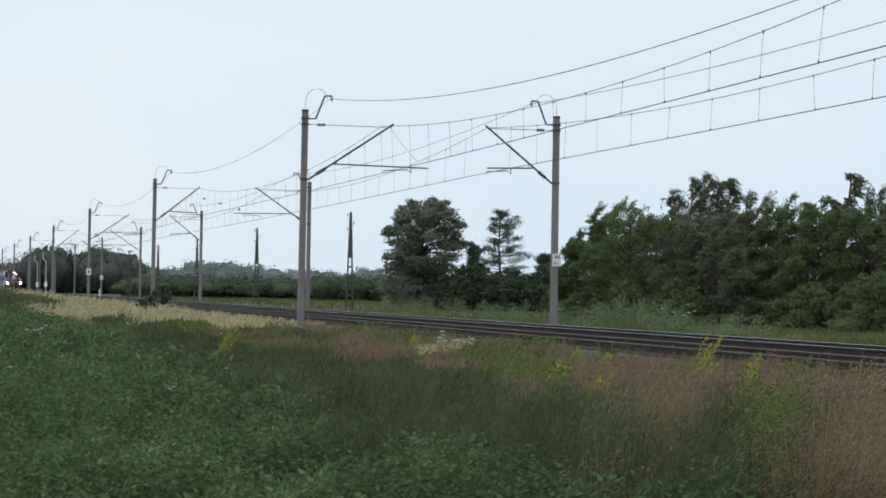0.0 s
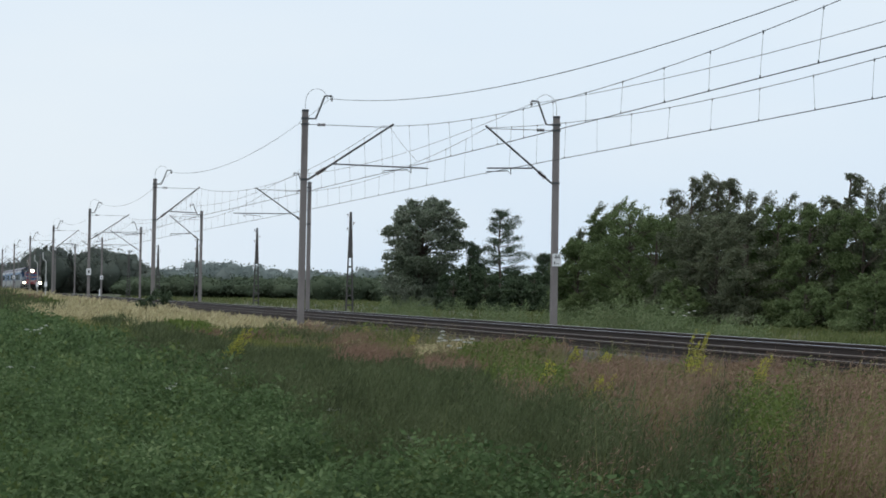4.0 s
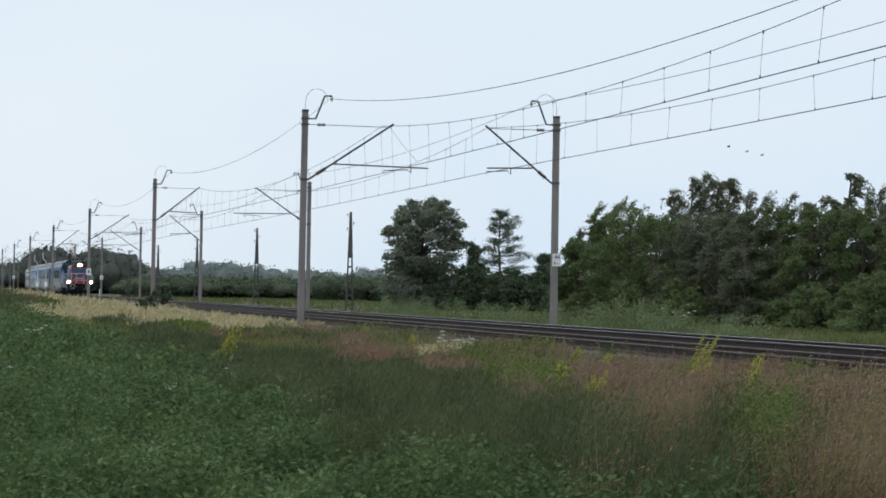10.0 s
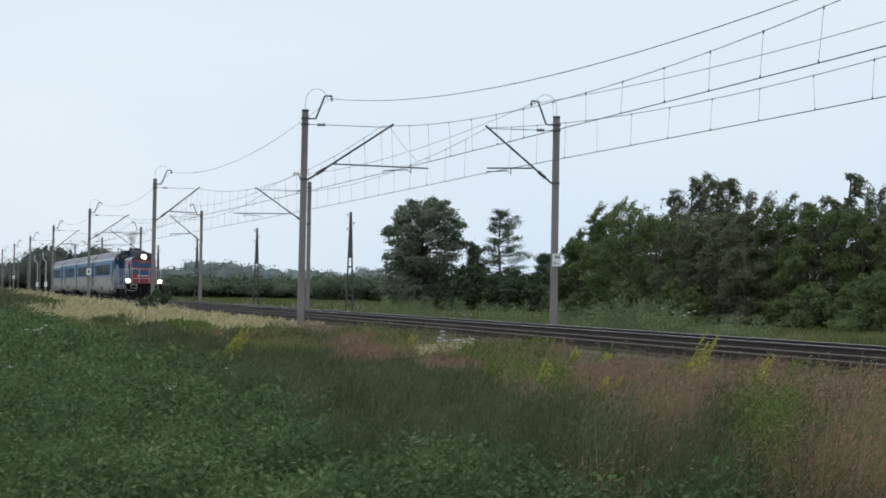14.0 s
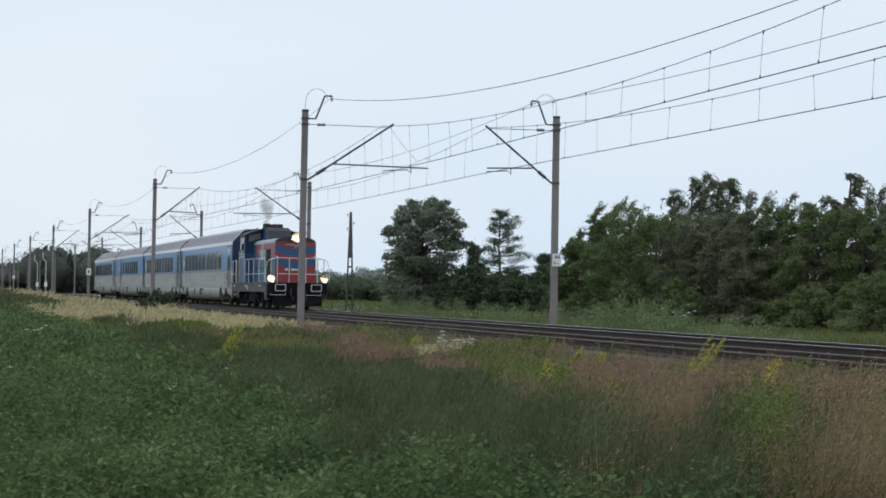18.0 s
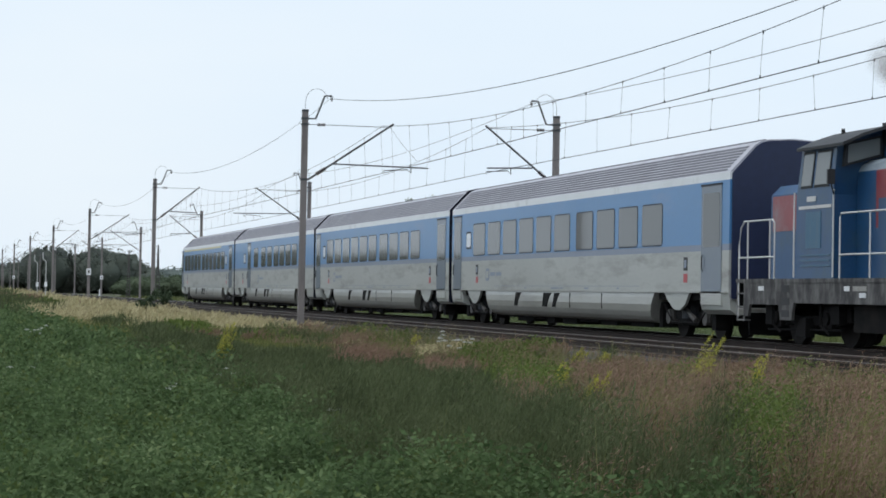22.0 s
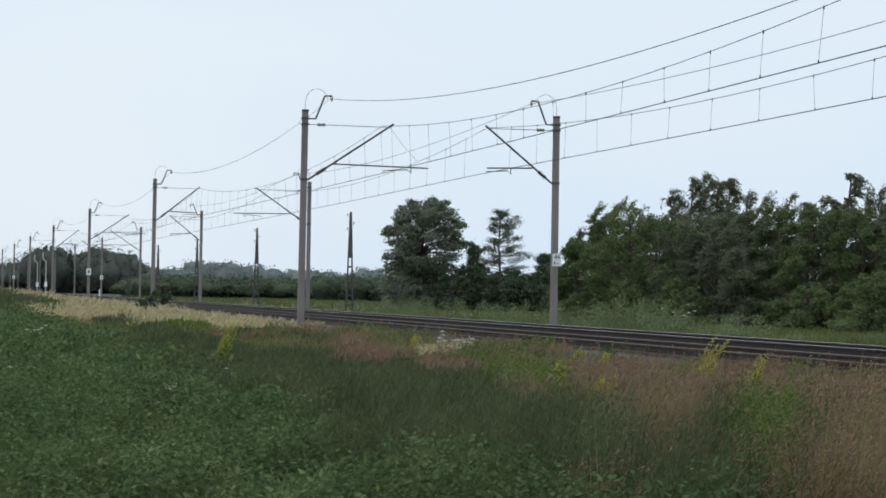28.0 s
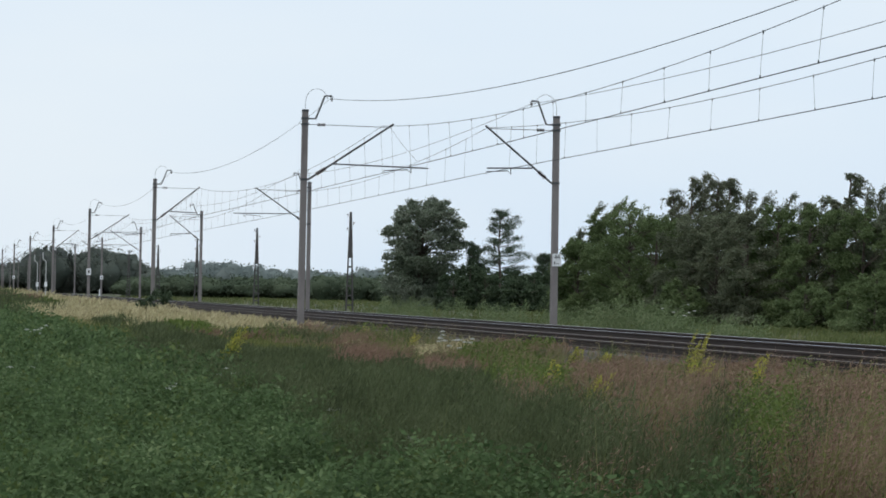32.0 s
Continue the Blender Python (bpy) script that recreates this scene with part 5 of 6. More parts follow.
ROOFLINE = [(-1.405, 3.62), (-0.84, 4.215), (-0.72, 4.285), (-0.55, 4.325), (0, 4.355), (0.55, 4.325), (0.72, 4.285), (0.84, 4.215), (1.405, 3.62)]
SKIRT = [(-0.98, 0.30), (-1.14, 0.315), (-1.26, 0.37), (-1.34, 0.46), (-1.385, 0.58), (-1.405, 0.74), (-1.40, 0.90), (-1.385, 1.02), (1.385, 1.02), (1.40, 0.90), (1.405, 0.74), (1.385, 0.58), (1.34, 0.46), (1.26, 0.37), (1.14, 0.315), (0.98, 0.30)]
ENDSKIRT = [(-1.22, 0.56), (-1.36, 0.66), (-1.40, 1.02), (1.40, 1.02), (1.36, 0.66), (1.22, 0.56)]


def carriage(label, windows, doors, toilets, first_class=False, last=False, leading=False, logo_x=None):
    c = thing("passenger_carriage", label, "carriage", "carriages of the train")
    x1, x0 = -0.22, -26.18

    def block(name, z0, z1, mat, w, lab=""):
        bm = BM()
        box(bm, x0, x1, -w, w, z0, z1)
        if last:
            for v in bm.verts:
                if v.co.x < -26 and v.co.z > 3.46:
                    v.co.x += (v.co.z - 3.45) * 2.05
        return part(name, bm, mat, c, lab)
    block("lower_wall", 1.02, 1.94, M_SILVER, WALL, "dirty white lower wall")
    block("stripe", 1.94, 2.08, M_STRIPE, WALL - 0.002, "slate grey stripe")
    block("window_band", 2.08, 3.45, M_BLUE, WALL, "blue window band")
    block("cornice", 3.45, 3.62, M_CORNICE, WALL - 0.003, "white cornice stripe")
    if first_class:
        mirrored_box("class_stripe", M_YELLOW, c, -24.9, -6.0, WALL - 0.02, WALL + 0.004, 3.34, 3.445, "yellow class stripe")
    # roof with ribs
    bm = BM()
    prism(bm, ROOFLINE, "x", x0, x1)
    if last:
        for v in bm.verts:
            if v.co.x < -26:
                v.co.x += 0.35 + (v.co.z - 3.62) * 2.05
    roof = part("roof", bm, M_ROOF, c, "grey ribbed roof", smooth=False)
    for s in (-1, 1):
        for y, z in [(1.405 - 0.565 * f, 3.62 + 0.595 * f) for f in (0.08, 0.2, 0.32, 0.44, 0.56, 0.68, 0.8, 0.92)] + [(0.70, 4.29), (0.50, 4.33)]:
            bm = BM()
            e0 = x0 + 1.6 if last else x0 + 0.3
            prism(bm, [(s * y - 0.017, z - 0.03), (s * y + 0.017, z - 0.03), (s * y + 0.017, z + 0.026), (s * y - 0.017, z + 0.026)], "x", e0, x1 - 0.3)
            part("rib", bm, M_RIB, roof)
    if last:
        for s in (-1, 1):
            bm = BM()
            prism(bm, [(s * 1.12, 3.87), (s * 1.12, 3.945), (s * 0.86, 4.220), (s * 0.86, 4.14)][::s], "x", -24.95, -24.3)
            part("roof_hatch", bm, M_LOCO_ROOF, roof, "dark grey roof hatch")
    # skirts between the bogies and at the ends
    mid0, mid1 = -21.3, -5.65
    bm = BM()
    prism(bm, SKIRT, "x", mid0 - 0.35, mid1 + 0.35)
    for v in bm.verts:
        k = (1.02 - v.co.z) * 0.65
        v.co.x += k if v.co.x < -13 else -k
    sk = part("skirt", bm, M_SKIRT, c, "silver grey underfloor skirt")
    for xg, wd in ((-18.0, 0.55), (-15.0, 0.75), (-13.9, 0.5), (-9.5, 0.03), (-12.4, 0.03)):
        for s in (-1, 1):
            bm = BM()
            a, b = sorted((s * 1.30, s * 1.409))
            prism(bm, [(xg, 0.98), (xg + wd, 0.98), (xg + wd * 0.9 - 0.35 * (wd > 0.1), 0.60), (xg - 0.35 * (wd > 0.1) + wd * 0.3, 0.60)], "y", a, b)
            part("grille", bm, M_DIRTY, sk, "dark slanting grille")
    for s in (-1, 1):
        bm = BM()
        box(bm, x0 + 0.1, x1 - 0.1, *sorted((s * (WALL - 0.03), s * (WALL + 0.012))), 1.02, 1.055)
        part("sill_rail", bm, M_SKIRT, c)
        bm = BM()
        box(bm, -20.5, -6.4, *sorted((s * (WALL - 0.03), s * (WALL + 0.004))), 1.16, 1.172)
        part("seam", bm, M_STRIPE, c)
        for bx in (-23.0, -3.55):
            bm = BM()
            prism(bm, [(bx - 1.0, 1.02), (bx + 0.75, 1.02), (bx + 0.45, 0.74), (bx + 0.1, 0.62), (bx - 0.3, 0.64), (bx - 0.75, 0.84)], "y", *sorted((s * 1.33, s * 1.395)))
            part("bogie_cover", bm, M_SILVER, c, "pale curved cover above the bogie", bevel=0.01)
    for xa, xb in ((x0, -24.7), (-2.05, x1)):
        bm = BM()
        prism(bm, ENDSKIRT, "x", xa, xb)
        part("end_skirt", bm, M_SILVER, c, "dirty white end skirt")
    for bx in (-23.0, -3.55):
        bm = BM()
        box(bm, bx - 1.7, bx + 1.5, -1.28, 1.28, 0.86, 1.02)
        part("bogie_well", bm, M_DIRTY, c)
    # underfloor gear below the skirt
    for xa, xb, zl in ((-20.6, -19.6, 0.24), (-19.4, -17.6, 0.15), (-17.4, -16.4, 0.22), (-16.2, -15.4, 0.14), (-15.2, -14.8, 0.26), (-14.6, -13.2, 0.14), (-12.9, -11.2, 0.22), (-11.0, -9.6, 0.17), (-9.3, -8.6, 0.25), (-8.4, -6.6, 0.18)):
        bm = BM()
        box(bm, xa, xb, -0.95, 0.95, zl, 0.36)
        part("underfloor_box", bm, M_DIRTY, c, bevel=0.03)
    carriage_bogie(c, -23.0)
    carriage_bogie(c, -3.55)
    # end walls and bellows
    bm = BM()
    prism(bm, [(-1.36, 0.9)] + [(y * 0.97, z - 0.03) for y, z in ROOFLINE] + [(1.36, 0.9)], "x", x1, x1 + 0.05)
    part("end_wall", bm, M_NAVY, c, "navy blue end wall")
    if not last:
        bm = BM()
        prism(bm, [(-1.36, 0.9)] + [(y * 0.97, z - 0.03) for y, z in ROOFLINE] + [(1.36, 0.9)], "x", x0 - 0.05, x0)
        part("end_wall", bm, M_NAVY, c, "navy blue end wall")
        bm = BM()
        prism(bm, [(-1.40, 0.62)] + [(y * 1.012, z + 0.03) for y, z in ROOFLINE] + [(1.40, 0.62)], "x", x0 - 0.40, x0 - 0.05)
        part("bellows", bm, M_BELLOWS, c, "black rubber gangway seal round the end")
    else:
        bm = BM()
        prism(bm, [(-1.3, 0.9), (-1.34, 3.38), (1.34, 3.38), (1.3, 0.9)], "x", x0 - 0.05, x0)
        part("end_wall", bm, M_DOOR, c, "dark end wall")
        bm = BM()
        tube(bm, [(x0 + 0.1, -1.2, 0.58), (x0 + 0.25, -1.2, 0.38), (x0 + 0.6, -1.2, 0.24), (x0 + 1.0, -1.2, 0.32), (x0 + 1.25, -1.2, 0.56)], 0.022, 6)
        part("hanging_cable", bm, M_RUBBER, c)
        for s in (-1, 1):
            bm = BM()
            tube(bm, [(x0 - 0.05, s * 1.05, 1.3), (x0 - 0.09, s * 1.05, 1.3)], 0.09, 12)
            part("tail_light", bm, M_TAILRED, c, "red tail light")
    for xb_, sg in ((x1, 1), (x0, -1)):
        for s in (-1, 1):
            bm = BM()
            tube(bm, [(xb_, s * 0.87, 1.02), (xb_ + sg * 0.14, s * 0.87, 1.02)], 0.10, 10)
            tube(bm, [(xb_ + sg * 0.14, s * 0.87, 1.02), (xb_ + sg * 0.18, s * 0.87, 1.02)], 0.21, 14)
            part("buffer", bm, M_DIRTY, c)
    for s in (-1, 1):
        for wx in windows:
            pane("window", c, wx, wx + 1.48, 2.13, 3.07, s, M_GLASS)
        for wx in toilets:
            pane("toilet_window", c, wx, wx + 0.55, 2.38, 2.81, s, M_CORNICE, ring=0.06, label="small frosted white window")
        for d0, d1 in doors:
            door_leaf(c, d0, d1, s)
            for wx in (d0 - 1.18,) if d1 > -5 else ((d1 + 2.0,) if d0 < -24 else (d0 - 1.9,)):
                bm = BM()
                box(bm, wx, wx + 0.26, *sorted((s * (WALL - 0.02), s * (WALL + 0.008))), 1.25, 1.45)
                part("notice", bm, M_SIGN_RED, c, "red notice plate")
                bm = BM()
                box(bm, wx, wx + 0.25, *sorted((s * (WALL - 0.02), s * (WALL + 0.008))), 1.52, 1.82)
                disp = part("display", bm, M_BLACK, c, "dark display in a pale frame")
                bm = BM()
                box(bm, wx + 0.05, wx + 0.20, *sorted((s * WALL, s * (WALL + 0.012))), 1.58, 1.76)
                part("screen", bm, M_STRIPE, disp)
        # maker's plates along the sill, as bars
        for i, wx in enumerate((-17.0, -14.2, -13.9, -13.6, -13.3, -11.0, -8.2)):
            bm = BM()
            box(bm, wx, wx + 0.16 + 0.1 * (i % 3), *sorted((s * (WALL - 0.02), s * (WALL + 0.005))), 1.09, 1.13)
            part("lettering_bar", bm, M_STRIPE, c)
        if logo_x is not None:
            bm = BM()
            prism(bm, rounded(logo_x, logo_x + 0.42, 1.32, 1.70, 0.08), "y", *sorted((s * (WALL - 0.02), s * (WALL + 0.004))))
            lg = part("emblem", bm, M_STRIPE, c, "dark rounded emblem with a pale core")
            bm = BM()
            prism(bm, rounded(logo_x + 0.08, logo_x + 0.34, 1.40, 1.62, 0.05), "y", *sorted((s * WALL, s * (WALL + 0.007))))
            part("emblem_core", bm, M_SILVER, lg)
            for k in range(2):
                bm = BM()
                box(bm, logo_x + 0.55 + k * 0.72, logo_x + 1.17 + k * 0.72, *sorted((s * (WALL - 0.02), s * (WALL + 0.004))), 1.47, 1.58)
                part("lettering_bar", bm, M_STRIPE, c)
    return c


W_MAIN = tuple(w - 0.13 for w in (-23.12, -21.25, -19.38, -17.52, -15.66, -13.80, -11.68, -9.81, -7.94, -6.07))
car1 = carriage("blue and white passenger carriage behind the locomotive, grey ribbed roof", W_MAIN, ((-1.97, -0.68), (-25.9, -24.85)), (-24.15,), logo_x=-21.6)
car2 = carriage("blue and white passenger carriage with ten grey windows", W_MAIN, ((-1.97, -0.68), (-25.9, -24.85)), (-24.15,), logo_x=-21.6)
car3 = carriage("blue and white passenger carriage with its door inboard of the bogie", (-18.81, -16.16, -14.09, -11.95, -10.08, -8.2, -6.34), ((-21.12, -19.95),), (-22.55,), logo_x=-17.4)
car4 = carriage("last passenger carriage, yellow class stripe and sloping roof end", (-24.5, -22.75, -20.9, -19.05, -17.2, -15.1, -13.25, -11.39, -9.51, -7.66, -5.79), ((-2.3, -0.98), (-26.05, -25.1)), (-3.9,), first_class=True, last=True)


def locomotive():
    L = thing("locomotive", "blue and red diesel locomotive with white railings and lit headlights", "locomotive")
    # underframe and deck
    bm = BM()
    box(bm, -13.65, -0.05, -1.05, 1.05, 0.80, 1.24)
    part("underframe", bm, M_DIRTY, L, bevel=0.03)
    bm = BM()
    box(bm, -13.7, -0.02, -1.53, 1.53, 1.24, 1.32)
    part("deck", bm, M_FRAME, L, "weathered grey walkway deck", bevel=0.01)
    for s in (-1, 1):
        bm = BM()
        prism(bm, [(-13.25, 0.55), (-13.25, 1.24), (-0.75, 1.24), (-0.75, 0.55), (-0.95, 0.55), (-1.1, 0.84), (-10.5, 0.84), (-10.6, 0.50), (-11.2, 0.50), (-11.3, 0.80), (-12.9, 0.80), (-13.0, 0.55)], "y", *sorted((s * 1.46, s * 1.52)))
        sill = part("side_sill", bm, M_FRAME, L, "stained grey side sill")
        # black blocks on the sill paint the shade inside the step openings
        for z in (0.56, 0.80, 1.05):
            bm = BM()
            box(bm, -11.12, -10.72, *sorted((s * 1.40, s * 1.528)), z, z + 0.14)
            part("step_opening", bm, M_BLACK, sill)
        for i, (a, w) in enumerate(((-8.0, 0.25), (-7.6, 0.62), (-7.3, 0.3), (-2.9, 0.35), (-12.4, 0.3))):
            bm = BM()
            box(bm, a, a + w, *sorted((s * 1.5, s * 1.526)), 1.08 - 0.12 * (i == 2), 1.17 - 0.12 * (i == 2))
            part("plate", bm, M_WHITE if i != 1 else M_BRASSY, sill)
        # fuel tank and boxes between the bogies
        bm = BM()
        box(bm, -8.0, -5.6, *sorted((s * 0.55, s * 1.32)), 0.32, 0.84)
        part("tank", bm, M_DIRTY, L, bevel=0.06)
        bm = BM()
        tube(bm, [(-5.4, s * 1.2, 0.62), (-4.6, s * 1.2, 0.62)], 0.16, 12)
        part("air_reservoir", bm, M_DIRTY, L)
        # ladders at the ends
        for xe in (-0.72, -13.45):
            bm = BM()
            for xx in (xe - 0.2, xe + 0.2):
                tube(bm, [(xx, s * 1.50, 1.28), (xx, s * 1.50, 0.45)], 0.022, 6)
            for z in (0.47, 0.75, 1.02):
                box(bm, xe - 0.2, xe + 0.2, s * 1.44 - 0.08, s * 1.44 + 0.08, z - 0.012, z + 0.012)
            part("ladder", bm, M_LADDER, L, "worn grey boarding ladder")
    # long hood: sides, rounded shoulders, top
    hw = 1.03
    bm = BM()
    prism(bm, [(-hw, 1.32), (-hw, 3.33), (hw, 3.33), (hw, 1.32)], "x", -8.6, -0.80)
    hood = part("long_hood", bm, M_FADED_BLUE, L, "faded blue engine hood")
    bm = BM()
    prism(bm, [(-hw, 3.33), (-hw + 0.06, 3.45), (-hw + 0.22, 3.55), (-0.5, 3.60), (0.5, 3.60), (hw - 0.22, 3.55), (hw - 0.06, 3.45), (hw, 3.33)], "x", -8.6, -1.25)
    part("hood_top", bm, M_HOOD_TOP, hood, "worn pale grey-blue hood top")
    bm = BM()
    prism(bm, [(-hw, 3.33), (-hw + 0.06, 3.45), (-hw + 0.22, 3.55), (-0.5, 3.60), (0.5, 3.60), (hw - 0.22, 3.55), (hw - 0.06, 3.45), (hw, 3.33)], "x", -1.25, -0.80)
    part("nose_top", bm, M_LOCO_ROOF, hood, "dark grey nose top", bevel=0.03)
    for s in (-1, 1):
        def flank(name, pts, mat, out, parent, lab=""):
            bm = BM()
            prism(bm, pts, "y", *sorted((s * (hw - 0.02), s * (hw + out))))
            return part(name, bm, mat, parent, lab)
        flank("red_band", [(-7.7, 2.82), (-1.0, 2.82), (-1.0, 3.33), (-7.7, 3.33)], M_FADED_RED, 0.004, hood, "faded red band")
        flank("red_panel", [(-7.7, 2.25), (-6.2, 2.45), (-6.2, 3.31), (-7.7, 3.31)], M_RED, 0.008, hood, "red panel")
        flank("blue_panel", [(-8.58, 1.34), (-6.6, 1.34), (-6.6, 2.2), (-7.7, 2.2), (-7.7, 3.31), (-8.58, 3.31)], M_DEEP_BLUE, 0.006, hood, "deep blue panel")
        # hood doors, each with its joint
        for k, x in enumerate((-7.6, -6.75, -5.95, -5.1, -4.5)):
            d = flank("hood_door", [(x + 0.02, 1.42), (x + 0.56, 1.42), (x + 0.56, 2.80), (x + 0.02, 2.80)], M_FADED_BLUE if k > 1 else M_DEEP_BLUE, 0.014, hood)
            bm = BM()
            box(bm, x + 0.44, x + 0.50, *sorted((s * hw, s * (hw + 0.035))), 2.0, 2.14)
            part("latch", bm, M_BLACK, d)
        # louvres with pale slats
        back = flank("louvre", [(-5.95, 2.24), (-4.05, 2.24), (-4.05, 3.06), (-5.95, 3.06)], M_FADED_BLUE, 0.016, hood, "louvre with pale slats")
        for k in range(7):
            for xa, xb in ((-5.9, -5.05), (-4.95, -4.10)):
                bm = BM()
                box(bm, xa, xb, *sorted((s * (hw + 0.01), s * (hw + 0.04))), 2.30 + k * 0.105, 2.355 + k * 0.105)
                part("slat", bm, M_RAILING if 1 < k else M_FADED_BLUE, back)
        flank("flash", [(-5.03, 2.1), (-4.97, 2.1), (-4.95, 3.32), (-5.05, 3.32)], M_RAILING, 0.045, hood, "white stripe")
        # open engine door: its inner shade is a near-black sheet on the flank
        op = flank("open_bay", [(-3.75, 1.50), (-2.25, 1.50), (-2.25, 3.02), (-3.75, 3.02)], M_BAY_SHADE, 0.010, hood, "near-black sheet painting the shade of an open engine bay")
        bm = BM()
        box(bm, -3.02, -2.98, *sorted((s * hw, s * (hw + 0.02))), 1.5, 3.02)
        part("bay_post", bm, M_DIRTY, op)
        flank("hood_door", [(-2.1, 1.42), (-1.05, 1.42), (-1.05, 3.25), (-2.1, 3.25)], M_FADED_RED, 0.012, hood, "faded red and grey hood door")
        flank("lower_blend", [(-2.08, 1.44), (-1.07, 1.44), (-1.07, 2.45), (-2.08, 2.6)], M_FADED_BLUE, 0.016, hood)
        for x in (-6.2, -3.9, -1.6):
            bm = BM()
            tube(bm, [(x, s * 0.8, 3.52), (x, s * 0.8, 3.60)], 0.03, 6)
            part("lifting_eye", bm, M_DIRTY, hood)
    # nose front: red ground with blue arched bands
    fx = -0.80

    def front(name, pts, mat, out, lab="", parent=None):
        bm = BM()
        prism(bm, pts, "x", fx - 0.02, fx + out)
        return part(name, bm, mat, parent or nose, lab)
    bm = BM()
    prism(bm, rounded(-hw + 0.01, hw - 0.01, 1.33, 3.36, 0.06), "x", fx, fx + 0.02)
    nose = part("nose", bm, M_RED, L, "red nose with blue arched bands")

    def arch(lo_mid, lo_end, hi_mid, hi_end, mat, out, lab):
        n = 12
        lo = [(-hw + 0.02 + (2 * hw - 0.04) * k / n, lo_mid + (lo_end - lo_mid) * abs(2 * k / n - 1) ** 1.6) for k in range(n + 1)]
        hi = [(-hw + 0.02 + (2 * hw - 0.04) * k / n, hi_mid + (hi_end - hi_mid) * abs(2 * k / n - 1) ** 1.6) for k in range(n, -1, -1)]
        for a, b, c_, d in zip(lo, lo[1:], hi[::-1], hi[::-1][1:]):
            front("band", [a, b, d, c_], mat, out, lab)
    arch(1.96, 2.32, 2.40, 2.56, M_DEEP_BLUE, 0.026, "blue arched band")
    arch(2.62, 2.86, 3.02, 3.24, M_DEEP_BLUE, 0.026, "blue arched band")
    front("badge", [(-0.62, 3.22), (-0.15, 3.18), (0, 3.02), (0.15, 3.18), (0.62, 3.22), (0.30, 3.27), (0, 3.24), (-0.30, 3.27)], M_BRASSY, 0.04, "silver winged badge")
    for k, w in enumerate((0.16, 0.0, 0.22, 0.05, 0.26)):
        if w:
            y = -0.52 + sum((0.16, 0.07, 0.22, 0.05, 0.26)[:k]) + 0.03 * k
            front("lettering_bar", [(y, 1.93), (y + w, 1.93), (y + w, 2.03), (y, 2.03)], M_RAILING, 0.032, "white number bar")
    for y in (-0.95, 0.95):
        bm = BM()
        tube(bm, [(fx, y, 2.62), (fx + 0.06, y, 2.62)], 0.04, 8)
        part("marker_lamp", bm, M_RAILING, nose)

    def headlight(x, y, z, r, lab):
        """A drum with a parabolic mirror and a small bulb at its focus."""
        bm = BM()
        tube(bm, [(x - 0.34, y, z), (x - 0.12, y, z), (x, y, z)], r * 0.80, 20, r * 1.06, caps=False)
        tube(bm, [(x - 0.36, y, z), (x - 0.33, y, z)], r * 0.80, 20)
        h = part("headlight", bm, M_BLACK, L, lab)
        f, n = r * 0.52, 20
        depth = (r * 0.99) ** 2 / (4 * f)
        bm = BM()
        rings = []
        for k in range(1, 9):
            q = r * 0.99 * k / 8
            rings.append([bm.verts.new((x - 0.006 - depth + q * q / (4 * f), y + q * math.cos(j * 2 * math.pi / n), z + q * math.sin(j * 2 * math.pi / n))) for j in range(n)])
        bm.faces.new(rings[0])
        for ra, rb in zip(rings, rings[1:]):
            for j in range(n):
                bm.faces.new((ra[j], ra[(j + 1) % n], rb[(j + 1) % n], rb[j]))
        part("reflector", bm, M_REFLECTOR, h, "polished mirror bowl", smooth=True)
        bm = BM()
        bmesh.ops.create_uvsphere(bm, u_segments=10, v_segments=8, radius=r * 0.052, matrix=pose(x - 0.006 - depth + f, y, z))
        part("bulb", bm, M_LAMP, h, "glowing warm bulb", smooth=True)
        return h
    headlight(-0.45, 0.0, 3.60, 0.245, "large lit headlight on the nose")
    for y in (-1.34, 1.34):
        headlight(0.06, y, 1.53, 0.20, "lit headlight on the deck")
        bm = BM()
        box(bm, -0.25, -0.12, y - 0.06, y + 0.06, 1.30, 1.40)
        tube(bm, [(-0.2, y, 1.62), (-0.2, y, 1.86)], 0.05, 8)
        part("lamp_bracket", bm, M_BLACK, L)
    # short hood behind the cab
    bm = BM()
    prism(bm, [(-hw, 1.32), (-hw, 3.05), (-hw + 0.2, 3.25), (hw - 0.2, 3.25), (hw, 3.05), (hw, 1.32)], "x", -13.0, -10.3)
    sh = part("short_hood", bm, M_DEEP_BLUE, L, "blue short hood with a red top", bevel=0.03)
    for s in (-1, 1):
        bm = BM()
        box(bm, -12.9, -10.35, *sorted((s * (hw - 0.02), s * (hw + 0.006))), 2.3, 3.02)
        part("red_band", bm, M_FADED_RED, sh)
    # cab
    cw = 1.50
    bm = BM()
    prism(bm, [(-10.45, 1.32), (-10.45, 2.9), (-10.15, 3.86), (-8.45, 3.86), (-8.62, 2.9), (-8.62, 1.32)], "y", -cw, cw)
    cab = part("cab", bm, M_DEEP_BLUE, L, "blue driver's cab", bevel=0.03)
    bm = BM()
    n = 8
    arc = [(-1.60 + 3.2 * k / n, 3.84 + 0.42 * (1 - (2 * k / n - 1) ** 2)) for k in range(n + 1)]
    prism(bm, arc + [(y, z - 0.06) for y, z in arc[::-1]], "x", -10.22, -7.95)
    part("cab_roof", bm, M_LOCO_ROOF, L, "sooty arched cab roof with a visor", bevel=0.015)
    bm = BM()
    prism(bm, [(-1.46, 3.80)] + [(y * 0.92, z - 0.05) for y, z in arc] + [(1.46, 3.80)], "x", -10.2, -8.5)
    part("cab_top", bm, M_DEEP_BLUE, cab)
